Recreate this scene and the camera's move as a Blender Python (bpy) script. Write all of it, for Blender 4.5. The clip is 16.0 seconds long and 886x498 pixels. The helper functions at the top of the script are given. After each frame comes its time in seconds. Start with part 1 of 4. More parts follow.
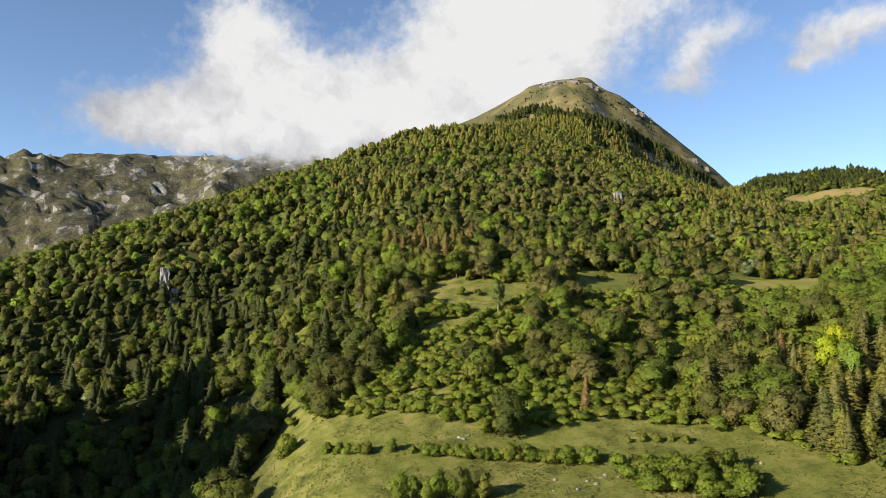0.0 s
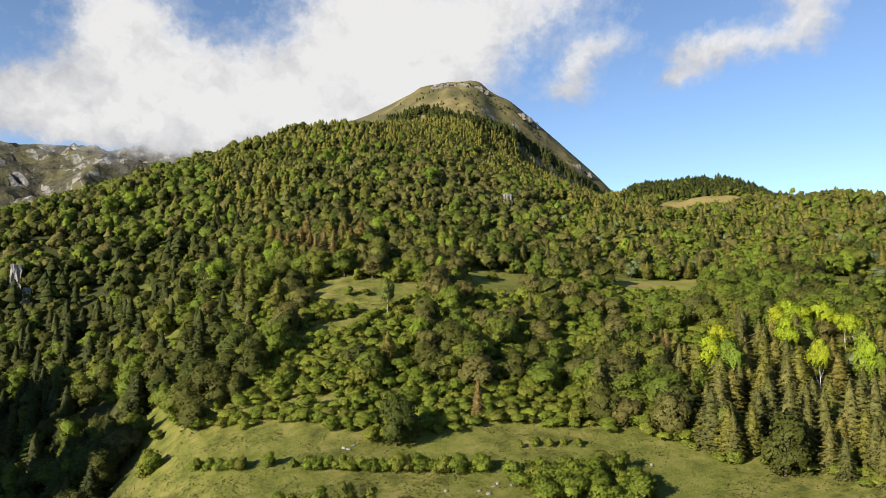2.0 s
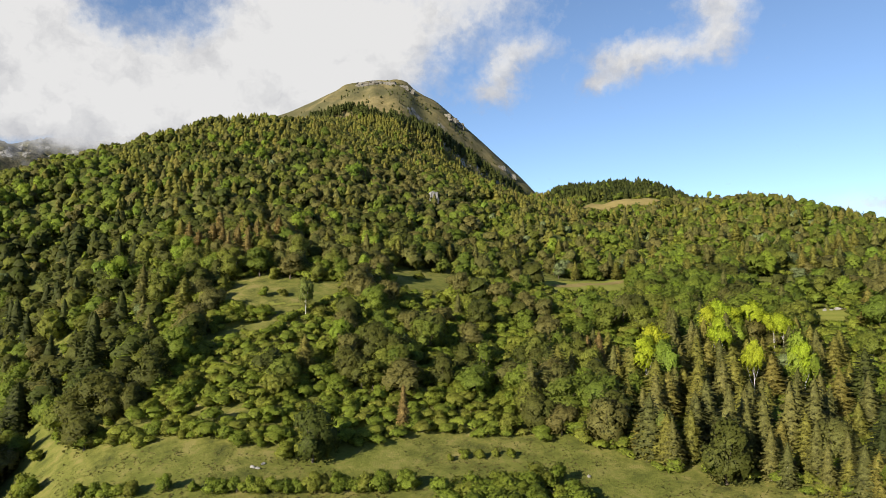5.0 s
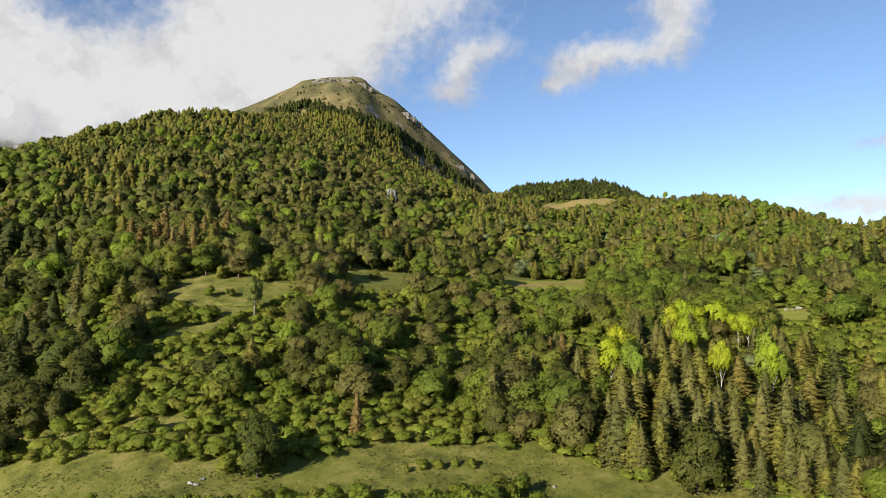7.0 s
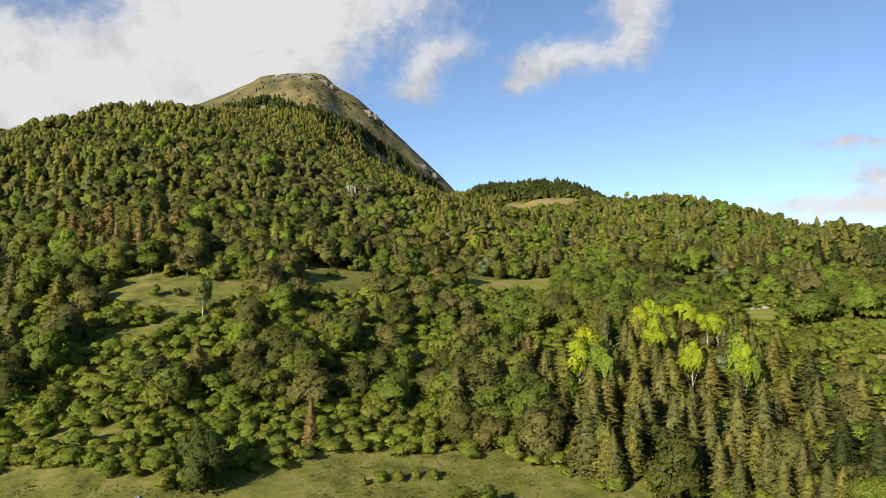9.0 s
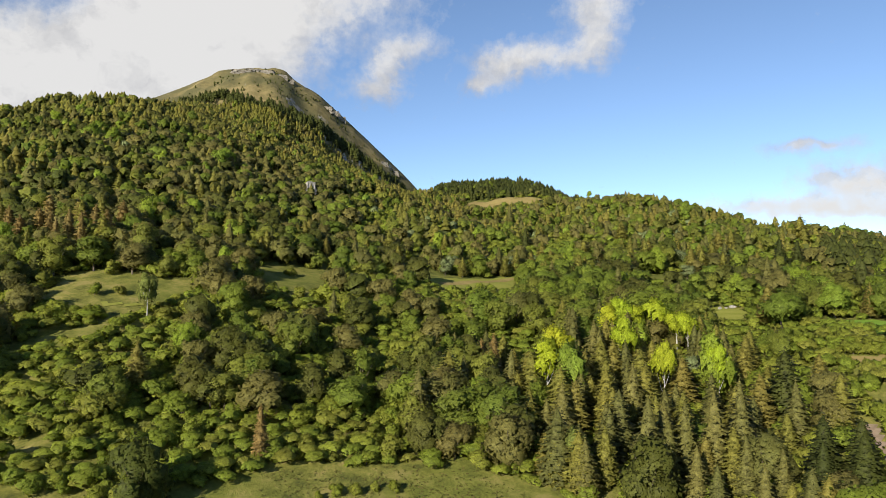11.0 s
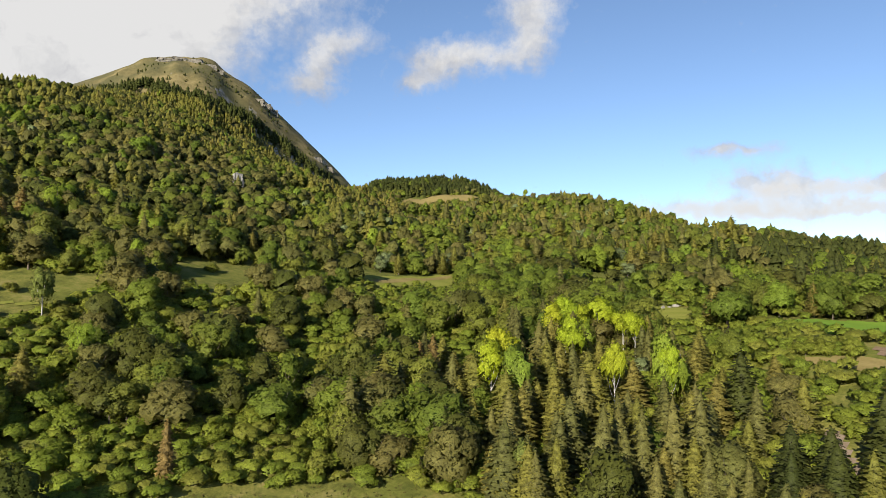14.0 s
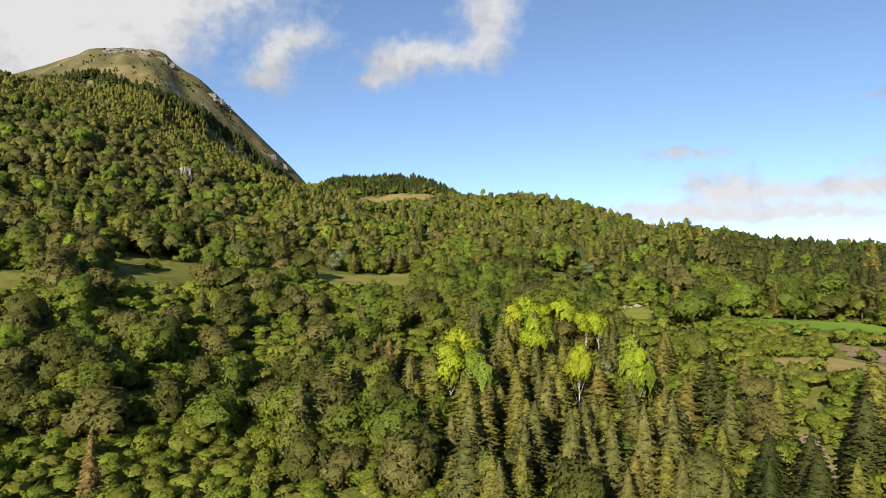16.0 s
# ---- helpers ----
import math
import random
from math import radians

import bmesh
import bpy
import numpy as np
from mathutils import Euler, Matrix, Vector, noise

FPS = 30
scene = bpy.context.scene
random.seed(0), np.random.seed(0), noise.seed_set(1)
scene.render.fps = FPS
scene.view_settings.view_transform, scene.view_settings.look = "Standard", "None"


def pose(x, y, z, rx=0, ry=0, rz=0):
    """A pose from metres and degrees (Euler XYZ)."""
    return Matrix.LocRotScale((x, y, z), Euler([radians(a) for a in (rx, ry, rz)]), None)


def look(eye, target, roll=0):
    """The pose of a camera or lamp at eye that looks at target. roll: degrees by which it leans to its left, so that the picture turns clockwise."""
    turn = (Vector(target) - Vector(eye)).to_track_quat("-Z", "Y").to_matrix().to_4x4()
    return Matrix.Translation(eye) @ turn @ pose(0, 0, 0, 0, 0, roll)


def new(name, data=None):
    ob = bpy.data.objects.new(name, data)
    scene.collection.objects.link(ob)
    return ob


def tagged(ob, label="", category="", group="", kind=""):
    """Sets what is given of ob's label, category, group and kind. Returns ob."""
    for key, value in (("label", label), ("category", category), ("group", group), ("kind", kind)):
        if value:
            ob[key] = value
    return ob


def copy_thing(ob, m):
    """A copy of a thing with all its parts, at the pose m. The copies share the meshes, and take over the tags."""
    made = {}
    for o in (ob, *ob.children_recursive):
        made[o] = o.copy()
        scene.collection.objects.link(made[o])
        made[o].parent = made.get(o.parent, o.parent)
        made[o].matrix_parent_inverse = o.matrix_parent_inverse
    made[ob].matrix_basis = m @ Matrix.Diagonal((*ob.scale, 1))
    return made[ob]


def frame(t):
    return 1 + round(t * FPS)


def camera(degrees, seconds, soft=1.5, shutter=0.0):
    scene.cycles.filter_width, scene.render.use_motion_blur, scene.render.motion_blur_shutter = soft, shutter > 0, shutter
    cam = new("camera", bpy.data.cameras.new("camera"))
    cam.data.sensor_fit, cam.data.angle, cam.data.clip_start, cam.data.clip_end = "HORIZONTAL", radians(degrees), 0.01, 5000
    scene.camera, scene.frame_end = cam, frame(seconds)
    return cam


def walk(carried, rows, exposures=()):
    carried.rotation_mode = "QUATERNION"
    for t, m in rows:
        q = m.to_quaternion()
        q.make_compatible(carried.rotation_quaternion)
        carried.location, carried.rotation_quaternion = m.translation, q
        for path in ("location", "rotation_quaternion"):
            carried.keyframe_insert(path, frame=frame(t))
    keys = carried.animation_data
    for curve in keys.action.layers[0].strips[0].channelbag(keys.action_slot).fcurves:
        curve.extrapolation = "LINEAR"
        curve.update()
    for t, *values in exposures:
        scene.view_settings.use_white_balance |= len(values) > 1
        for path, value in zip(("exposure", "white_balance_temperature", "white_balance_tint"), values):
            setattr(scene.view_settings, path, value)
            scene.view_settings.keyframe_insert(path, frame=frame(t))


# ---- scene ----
cam = camera(65.08, 16.0, 0.75)
# seconds, x, y, z, pitch, lean, bearing
FLIGHT = (
    (0.0, 0.00, 0.00, 36.00, 93.63, 0.04, -14.14),
    (0.5, 0.79, 2.69, 35.91, 93.62, 0.00, -15.93),
    (1.0, 1.56, 5.22, 35.82, 93.66, -0.03, -19.21),
    (1.5, 2.30, 7.49, 35.76, 93.68, -0.08, -22.00),
    (2.0, 3.04, 9.56, 35.71, 93.70, -0.09, -23.27),
    (2.5, 3.80, 11.53, 35.66, 93.73, -0.10, -24.47),
    (3.0, 4.62, 13.49, 35.61, 93.75, -0.08, -25.66),
    (3.5, 5.50, 15.45, 35.55, 93.77, -0.05, -26.63),
    (4.0, 6.43, 17.41, 35.50, 93.78, -0.03, -27.57),
    (6.5, 11.93, 27.27, 35.37, 93.83, 0.04, -32.17),
    (7.0, 13.15, 29.21, 35.36, 93.81, 0.07, -32.96),
    (7.5, 14.39, 31.12, 35.35, 93.81, 0.09, -33.74),
    (8.0, 15.64, 33.00, 35.33, 93.81, 0.08, -34.52),
    (8.5, 16.89, 34.83, 35.30, 93.79, 0.09, -35.31),
    (9.0, 18.15, 36.63, 35.26, 93.79, 0.10, -36.11),
    (11.5, 24.53, 45.27, 35.07, 93.71, 0.07, -40.03),
    (12.0, 25.81, 46.97, 35.05, 93.68, 0.08, -40.82),
    (12.5, 27.11, 48.68, 35.04, 93.67, 0.10, -41.63),
    (13.0, 28.41, 50.37, 35.04, 93.65, 0.04, -42.62),
    (13.5, 29.73, 52.03, 35.04, 93.63, 0.02, -43.64),
    (14.0, 31.08, 53.65, 35.01, 93.62, -0.02, -44.67),
    (14.5, 32.46, 55.19, 34.97, 93.62, -0.05, -45.63),
    (15.0, 33.86, 56.69, 34.91, 93.62, -0.07, -46.58),
    (15.5, 35.28, 58.15, 34.83, 93.63, -0.11, -47.46),
    (16.0, 36.71, 59.59, 34.75, 93.64, -0.13, -48.28),
)
walk(cam, [(t, pose(x, y, z, pitch, lean, turn)) for t, x, y, z, pitch, lean, turn in FLIGHT], ((0.0, 1.10), (4.0, 1.03), (8.0, 0.97), (16.0, 0.97)))

# ---- daylight ----
SUN_BEARING, SUN_HEIGHT = -109, 21.5
world = bpy.data.worlds.new("sky")
scene.world = world
world.use_nodes = True
wn = world.node_tree
sky = wn.nodes.new("ShaderNodeTexSky")
sky.sky_type = "NISHITA"
sky.sun_disc = False
sky.sun_elevation, sky.sun_rotation = radians(SUN_HEIGHT), radians(SUN_BEARING)
sky.altitude, sky.air_density, sky.dust_density, sky.ozone_density = 2600, 0.95, 0.0, 1.9
wn.links.new(sky.outputs[0], wn.nodes["Background"].inputs[0])
wn.nodes["Background"].inputs[1].default_value = 0.090
sun_data = bpy.data.lights.new("sun", "SUN")
sun_data.energy, sun_data.angle, sun_data.color = 5.0, radians(0.55), (1.0, 0.91, 0.74)
sun_lamp = new("sun", sun_data)
a, e = radians(SUN_BEARING), radians(SUN_HEIGHT)
sun_lamp.matrix_world = look((math.sin(a) * math.cos(e) * 300, math.cos(a) * math.cos(e) * 300, math.sin(e) * 300), (0, 0, 0))

# ---- materials ----
def nodes_of(name):
    m = bpy.data.materials.new(name)
    m.use_nodes = True
    t = m.node_tree
    return m, t, t.nodes["Principled BSDF"]


def add(t, kind):
    return t.nodes.new("ShaderNode" + kind)


def math_node(t, op, a, b=None, c=None):
    n = t.nodes.new("ShaderNodeMath")
    n.operation = op
    for k, v in enumerate((a, b, c)):
        if v is None:
            continue
        if isinstance(v, (int, float)):
            n.inputs[k].default_value = v
        else:
            t.links.new(v, n.inputs[k])
    return n.outputs[0]


def noise_node(t, scale, detail=4, where=None, rough=0.55):
    n = t.nodes.new("ShaderNodeTexNoise")
    n.inputs["Scale"].default_value, n.inputs["Detail"].default_value, n.inputs["Roughness"].default_value = scale, detail, rough
    if where is None:
        where = t.nodes.new("ShaderNodeTexCoord").outputs["Object"]
    t.links.new(where, n.inputs["Vector"])
    return n.outputs[0]


def ramp(t, fac, stops, mode="LINEAR"):
    n = t.nodes.new("ShaderNodeValToRGB")
    n.color_ramp.interpolation = mode
    e = n.color_ramp.elements
    while len(e) < len(stops):
        e.new(0.5)
    for el, (p, c) in zip(e, stops):
        el.position, el.color = p, (*c, 1)
    t.links.new(fac, n.inputs[0])
    return n.outputs[0]


def mix(t, fac, a, b, mode="MIX"):
    n = t.nodes.new("ShaderNodeMix")
    n.data_type, n.blend_type = "RGBA", mode
    for k, v in ((0, fac), (6, a), (7, b)):
        if isinstance(v, (int, float)):
            n.inputs[k].default_value = v
        elif isinstance(v, tuple):
            n.inputs[k].default_value = (*v, 1)
        else:
            t.links.new(v, n.inputs[k])
    return n.outputs[2]


def bump(t, height, strength, distance, bsdf):
    n = t.nodes.new("ShaderNodeBump")
    n.inputs["Strength"].default_value, n.inputs["Distance"].default_value = strength, distance
    t.links.new(height, n.inputs["Height"])
    t.links.new(n.outputs[0], bsdf.inputs["Normal"])


def foliage(name, palette, translucent=0.3, spread=0.34, cell=0.15, holes=0.1, grain=(1.0, 1.0, 1.0), clump=0.5, rough=1.05):
    """Leaves: a colour for each plant out of the palette; sprays and leaf clusters lighter or darker, each cluster facing its own way."""
    m, t, b = nodes_of(name)
    info, attr, geo = add(t, "ObjectInfo"), add(t, "Attribute"), add(t, "NewGeometry")
    attr.attribute_name = "plant"
    pick = math_node(t, "FRACT", math_node(t, "ADD", info.outputs["Random"], attr.outputs["Fac"]))
    n = len(palette)
    colour = ramp(t, pick, [(k / max(n - 1, 1), c) for k, c in enumerate(palette)])
    at = add(t, "TexCoord").outputs["Object"]
    stretch = add(t, "VectorMath")
    stretch.operation = "MULTIPLY"
    t.links.new(at, stretch.inputs[0])
    stretch.inputs[1].default_value = grain
    tuft_noise = add(t, "TexNoise")
    tuft_noise.inputs["Scale"].default_value, tuft_noise.inputs["Detail"].default_value, tuft_noise.inputs["Roughness"].default_value = 1 / clump, 3.0, 0.72
    t.links.new(stretch.outputs[0], tuft_noise.inputs["Vector"])
    parts = add(t, "SeparateColor")
    t.links.new(tuft_noise.outputs["Color"], parts.inputs[0])
    vor = add(t, "TexVoronoi")
    vor.inputs["Scale"].default_value = 1 / cell
    t.links.new(at, vor.inputs["Vector"])
    sep = add(t, "SeparateColor")
    t.links.new(vor.outputs["Color"], sep.inputs[0])
    tuft = math_node(t, "MULTIPLY_ADD", geo.outputs["Random Per Island"], spread, 1 - spread / 2)
    leaf = math_node(t, "MULTIPLY_ADD", sep.outputs[0], 0.4, 0.8)
    patch = ramp(t, parts.outputs[0], [(0.34, (0.66, 0.66, 0.66)), (0.50, (1.04, 1.04, 1.04)), (0.66, (1.40, 1.40, 1.40))])
    tuft = math_node(t, "MULTIPLY", math_node(t, "MULTIPLY", tuft, leaf), patch)
    grey = t.nodes.new("ShaderNodeCombineColor")
    for k in range(3):
        t.links.new(tuft, grey.inputs[k])
    colour = mix(t, 1.0, colour, grey.outputs[0], "MULTIPLY")
    t.links.new(colour, b.inputs["Base Color"])
    b.inputs["Roughness"].default_value = 0.65
    b.inputs["Specular IOR Level"].default_value = 0.12
    # leaves face outward from the crown, each cluster tilted its own way
    way, world_way = add(t, "Attribute"), add(t, "VectorTransform")
    way.attribute_name = "outward"
    world_way.vector_type, world_way.convert_from, world_way.convert_to = "NORMAL", "OBJECT", "WORLD"
    t.links.new(way.outputs["Vector"], world_way.inputs[0])
    tilt = add(t, "VectorMath")
    tilt.operation = "MULTIPLY_ADD"
    t.links.new(tuft_noise.outputs["Color"], tilt.inputs[0])
    tilt.inputs[1].default_value, tilt.inputs[2].default_value = (2 * rough, 2 * rough, 2 * rough), (-rough, -rough, -rough)
    own = add(t, "VectorMath")
    own.operation = "MULTIPLY_ADD"
    t.links.new(geo.outputs["Normal"], own.inputs[0])
    own.inputs[1].default_value = (0.22, 0.22, 0.22)
    t.links.new(world_way.outputs[0], own.inputs[2])
    lean = add(t, "VectorMath")
    lean.operation = "ADD"
    t.links.new(own.outputs[0], lean.inputs[0])
    t.links.new(tilt.outputs[0], lean.inputs[1])
    unit = add(t, "VectorMath")
    unit.operation = "NORMALIZE"
    t.links.new(lean.outputs[0], unit.inputs[0])
    t.links.new(unit.outputs[0], b.inputs["Normal"])
    tr = add(t, "BsdfTranslucent")
    t.links.new(mix(t, 1.0, colour, (1.0, 1.0, 0.55), "MULTIPLY"), tr.inputs[0])
    ms = add(t, "MixShader")
    ms.inputs[0].default_value = translucent + 0.08
    t.links.new(b.outputs[0], ms.inputs[1])
    t.links.new(tr.outputs[0], ms.inputs[2])
    clear, cut = add(t, "BsdfTransparent"), add(t, "MixShader")
    t.links.new(math_node(t, "LESS_THAN", sep.outputs[1], holes), cut.inputs[0])
    t.links.new(ms.outputs[0], cut.inputs[1])
    t.links.new(clear.outputs[0], cut.inputs[2])
    t.links.new(cut.outputs[0], t.nodes["Material Output"].inputs[0])
    return m


def plain(name, dark, light, scale=3.0, rough=0.85, relief=0.4, depth=0.05):
    m, t, b = nodes_of(name)
    n1, n2 = noise_node(t, scale, 5), noise_node(t, scale * 7, 3)
    v = math_node(t, "ADD", math_node(t, "MULTIPLY", n1, 0.7), math_node(t, "MULTIPLY", n2, 0.3))
    t.links.new(ramp(t, v, [(0.3, dark), (0.7, light)]), b.inputs["Base Color"])
    b.inputs["Roughness"].default_value = rough
    bump(t, v, relief, depth, b)
    return m


PALETTES = {
    "broadleaf": ("broadleaf_leaves", [(0.108, 0.146, 0.020), (0.138, 0.170, 0.023), (0.092, 0.126, 0.019), (0.152, 0.164, 0.027), (0.122, 0.134, 0.025)], 0.36),
    "shrub": ("shrub_leaves", [(0.150, 0.186, 0.023), (0.134, 0.170, 0.022), (0.172, 0.194, 0.026), (0.162, 0.166, 0.029)], 0.36),
    "larch": ("larch_needles", [(0.160, 0.158, 0.033), (0.178, 0.170, 0.035), (0.192, 0.178, 0.038), (0.192, 0.164, 0.041)], 0.38),
    "spruce": ("spruce_needles", [(0.110, 0.108, 0.030), (0.136, 0.126, 0.036), (0.088, 0.092, 0.027)], 0.26),
    "brown": ("browning_leaves", [(0.122, 0.116, 0.032), (0.142, 0.126, 0.038), (0.108, 0.114, 0.030)], 0.34),
    "yellow": ("yellow_leaves", [(0.29, 0.33, 0.022), (0.25, 0.32, 0.022), (0.35, 0.33, 0.024)], 0.4),
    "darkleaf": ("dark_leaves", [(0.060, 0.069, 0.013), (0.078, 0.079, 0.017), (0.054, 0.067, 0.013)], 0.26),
    # own dark green, with the shade of ravine, saddle and peak darkened in
    "dark_spruce": ("shade_dark_spruce_needles", [(0.040, 0.049, 0.011), (0.054, 0.061, 0.014), (0.034, 0.042, 0.010)], 0.2),
    "poplar": ("fresh_green_leaves", [(0.16, 0.22, 0.025), (0.19, 0.24, 0.028), (0.14, 0.20, 0.028)], 0.38),
    "birch": ("birch_leaves", [(0.110, 0.135, 0.028), (0.130, 0.150, 0.034)], 0.3),
    "rust": ("rusty_needles", [(0.19, 0.130, 0.044), (0.21, 0.160, 0.055)], 0.3),
    "silver": ("silvery_leaves", [(0.17, 0.20, 0.09), (0.14, 0.17, 0.07)], 0.3),
    "grass": ("tussock_grass", [(0.085, 0.085, 0.022), (0.12, 0.105, 0.034), (0.07, 0.08, 0.018), (0.15, 0.12, 0.05)], 0.4),
}
NEEDLES = ("larch", "spruce", "rust", "dark_spruce")
LEAF = {k: foliage(n, p, tr, 0.4, 0.15, 0.03 if k in NEEDLES else 0.14, (1, 1, 1.7) if k in NEEDLES else (1, 1, 1.25), 1.0 if k in NEEDLES else 0.75) for k, (n, p, tr) in PALETTES.items()}
FAR_LEAF = {k: foliage("far_" + n, p, tr, 0.36, 0.45, 0.10, (1, 1, 1.8) if k in NEEDLES else (1, 1, 1), 1.7, 1.3) for k, (n, p, tr) in PALETTES.items() if k in ("broadleaf", "shrub", "larch", "spruce", "brown", "silver", "darkleaf", "poplar", "dark_spruce")}
BARK = plain("bark", (0.05, 0.038, 0.028), (0.13, 0.10, 0.075), 4)
STAND_BARK = plain("grey_bark", (0.14, 0.12, 0.10), (0.34, 0.31, 0.27), 3)
PALE_BARK = plain("pale_birch_bark", (0.20, 0.185, 0.165), (0.52, 0.50, 0.46), 2)
LIMESTONE = plain("limestone", (0.11, 0.10, 0.09), (0.30, 0.285, 0.26), 1.2)
CRAG_STONE = plain("weathered_limestone", (0.07, 0.063, 0.052), (0.21, 0.19, 0.16), 0.35)


def land_material():
    """Grass and soil near by, alpine turf, scree and bare limestone high up, by height, steepness and noise."""
    m, t, b = nodes_of("land")
    at = add(t, "TexCoord").outputs["Object"]
    geo = add(t, "NewGeometry")
    sep, nor = add(t, "SeparateXYZ"), add(t, "SeparateXYZ")
    t.links.new(at, sep.inputs[0])
    t.links.new(geo.outputs["True Normal"], nor.inputs[0])
    flat = add(t, "CombineXYZ")
    t.links.new(sep.outputs[0], flat.inputs[0])
    t.links.new(sep.outputs[1], flat.inputs[1])
    ln = add(t, "VectorMath")
    ln.operation = "LENGTH"
    t.links.new(flat.outputs[0], ln.inputs[0])
    dist = ln.outputs["Value"]
    n_big, n_mid, n_fine = noise_node(t, 0.035, 4, at), noise_node(t, 0.22, 5, at), noise_node(t, 1.1, 6, at, 0.75)
    v = math_node(t, "ADD", math_node(t, "MULTIPLY", n_mid, 0.6), math_node(t, "MULTIPLY", n_fine, 0.4))
    grass = ramp(t, v, [(0.37, (0.052, 0.056, 0.016)), (0.455, (0.100, 0.104, 0.023)), (0.53, (0.152, 0.146, 0.036)), (0.61, (0.208, 0.174, 0.062))])
    grass = mix(t, ramp(t, n_big, [(0.42, (0, 0, 0)), (0.62, (1, 1, 1))]), grass, mix(t, 0.5, grass, (0.100, 0.118, 0.019)))
    # low green scrub that covers the upper slope
    cover = ramp(t, math_node(t, "ADD", math_node(t, "MULTIPLY", noise_node(t, 0.11, 5, at, 0.65), 0.6), math_node(t, "MULTIPLY", n_fine, 0.4)), [(0.36, (0.032, 0.038, 0.011)), (0.48, (0.070, 0.084, 0.017)), (0.60, (0.108, 0.115, 0.025))])
    grass = mix(t, ramp(t, math_node(t, "DIVIDE", dist, 1000), [(0.29, (0, 0, 0)), (0.35, (0.85, 0.85, 0.85))]), grass, cover)
    # woodland floor on the ravine side, darkened up to the bank for its shade
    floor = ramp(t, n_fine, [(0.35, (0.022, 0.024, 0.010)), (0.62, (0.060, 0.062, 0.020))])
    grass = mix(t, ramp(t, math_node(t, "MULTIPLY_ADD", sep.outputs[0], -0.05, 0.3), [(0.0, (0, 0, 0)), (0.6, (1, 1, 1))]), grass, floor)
    # turf of the bare summit; scrub, scree and crags of the range
    n_a, n_b, n_c = noise_node(t, 0.0075, 7, at, 0.62), noise_node(t, 0.05, 6, at, 0.7), noise_node(t, 0.011, 8, at, 0.66)
    turf = ramp(t, n_b, [(0.36, (0.095, 0.080, 0.036)), (0.5, (0.150, 0.122, 0.054)), (0.64, (0.205, 0.165, 0.080))])
    turf = mix(t, ramp(t, n_a, [(0.45, (0, 0, 0)), (0.60, (1, 1, 1))]), turf, (0.078, 0.074, 0.034))
    scree = ramp(t, n_b, [(0.36, (0.10, 0.095, 0.088)), (0.60, (0.27, 0.26, 0.245))])
    scrub = ramp(t, n_b, [(0.36, (0.030, 0.032, 0.020)), (0.50, (0.060, 0.055, 0.036)), (0.64, (0.090, 0.080, 0.052))])
    scrub = mix(t, ramp(t, n_a, [(0.50, (0, 0, 0)), (0.60, (0.8, 0.8, 0.8))]), scrub, (0.115, 0.105, 0.048))
    steep = math_node(t, "SUBTRACT", 1.0, nor.outputs[2])
    rocky = math_node(t, "ADD", math_node(t, "MULTIPLY", steep, 0.6), math_node(t, "MULTIPLY", math_node(t, "SUBTRACT", n_c, 0.5), 1.1))
    far_mask = ramp(t, math_node(t, "DIVIDE", dist, 2500), [(0.64, (0, 0, 0)), (0.70, (1, 1, 1))])
    lift = math_node(t, "MULTIPLY_ADD", far_mask, 0.075, -0.105)
    rock_mask = ramp(t, math_node(t, "ADD", rocky, lift), [(0.20, (0, 0, 0)), (0.26, (1, 1, 1))])
    high = mix(t, far_mask, turf, scrub)
    high = mix(t, rock_mask, high, scree)
    above = ramp(t, math_node(t, "DIVIDE", dist, 2500), [(0.36, (0, 0, 0)), (0.42, (1, 1, 1))])
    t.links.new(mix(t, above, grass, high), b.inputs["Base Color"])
    b.inputs["Roughness"].default_value = 0.95
    b.inputs["Specular IOR Level"].default_value = 0.1
    relief = math_node(t, "ADD", math_node(t, "MULTIPLY", n_fine, 0.3), math_node(t, "MULTIPLY", math_node(t, "MULTIPLY", n_c, far_mask), 30.0))
    bump(t, relief, 0.8, 1.0, b)
    return m


LAND = land_material()


def field_material(name, dark, light, stretch=(0.5, 0.5, 0.5)):
    m, t, b = nodes_of(name)
    mp = add(t, "Mapping")
    t.links.new(add(t, "TexCoord").outputs["Object"], mp.inputs[0])
    mp.inputs["Scale"].default_value = stretch
    mp.inputs["Rotation"].default_value = (0, 0, radians(38))
    v = math_node(t, "ADD", math_node(t, "MULTIPLY", noise_node(t, 1.0, 4, mp.outputs[0]), 0.6), math_node(t, "MULTIPLY", noise_node(t, 1.3, 4), 0.4))
    t.links.new(ramp(t, v, [(0.32, dark), (0.66, light)]), b.inputs["Base Color"])
    b.inputs["Roughness"].default_value = 0.95
    b.inputs["Specular IOR Level"].default_value = 0.1
    bump(t, v, 0.5, 0.2, b)
    return m


MOWN = field_material("mown_grass", (0.130, 0.145, 0.022), (0.190, 0.190, 0.042), (0.5, 0.06, 0.5))
LUSH = field_material("lush_grass", (0.105, 0.190, 0.020), (0.150, 0.235, 0.028), (0.3, 0.08, 0.3))
SOIL = field_material("ploughed_soil", (0.15, 0.10, 0.064), (0.23, 0.165, 0.11), (0.8, 0.1, 0.5))
STRAW = field_material("dry_grass", (0.15, 0.120, 0.042), (0.225, 0.175, 0.068), (0.3, 0.1, 0.3))
BARE = plain("bare_earth", (0.10, 0.07, 0.045), (0.25, 0.19, 0.14), 0.8)

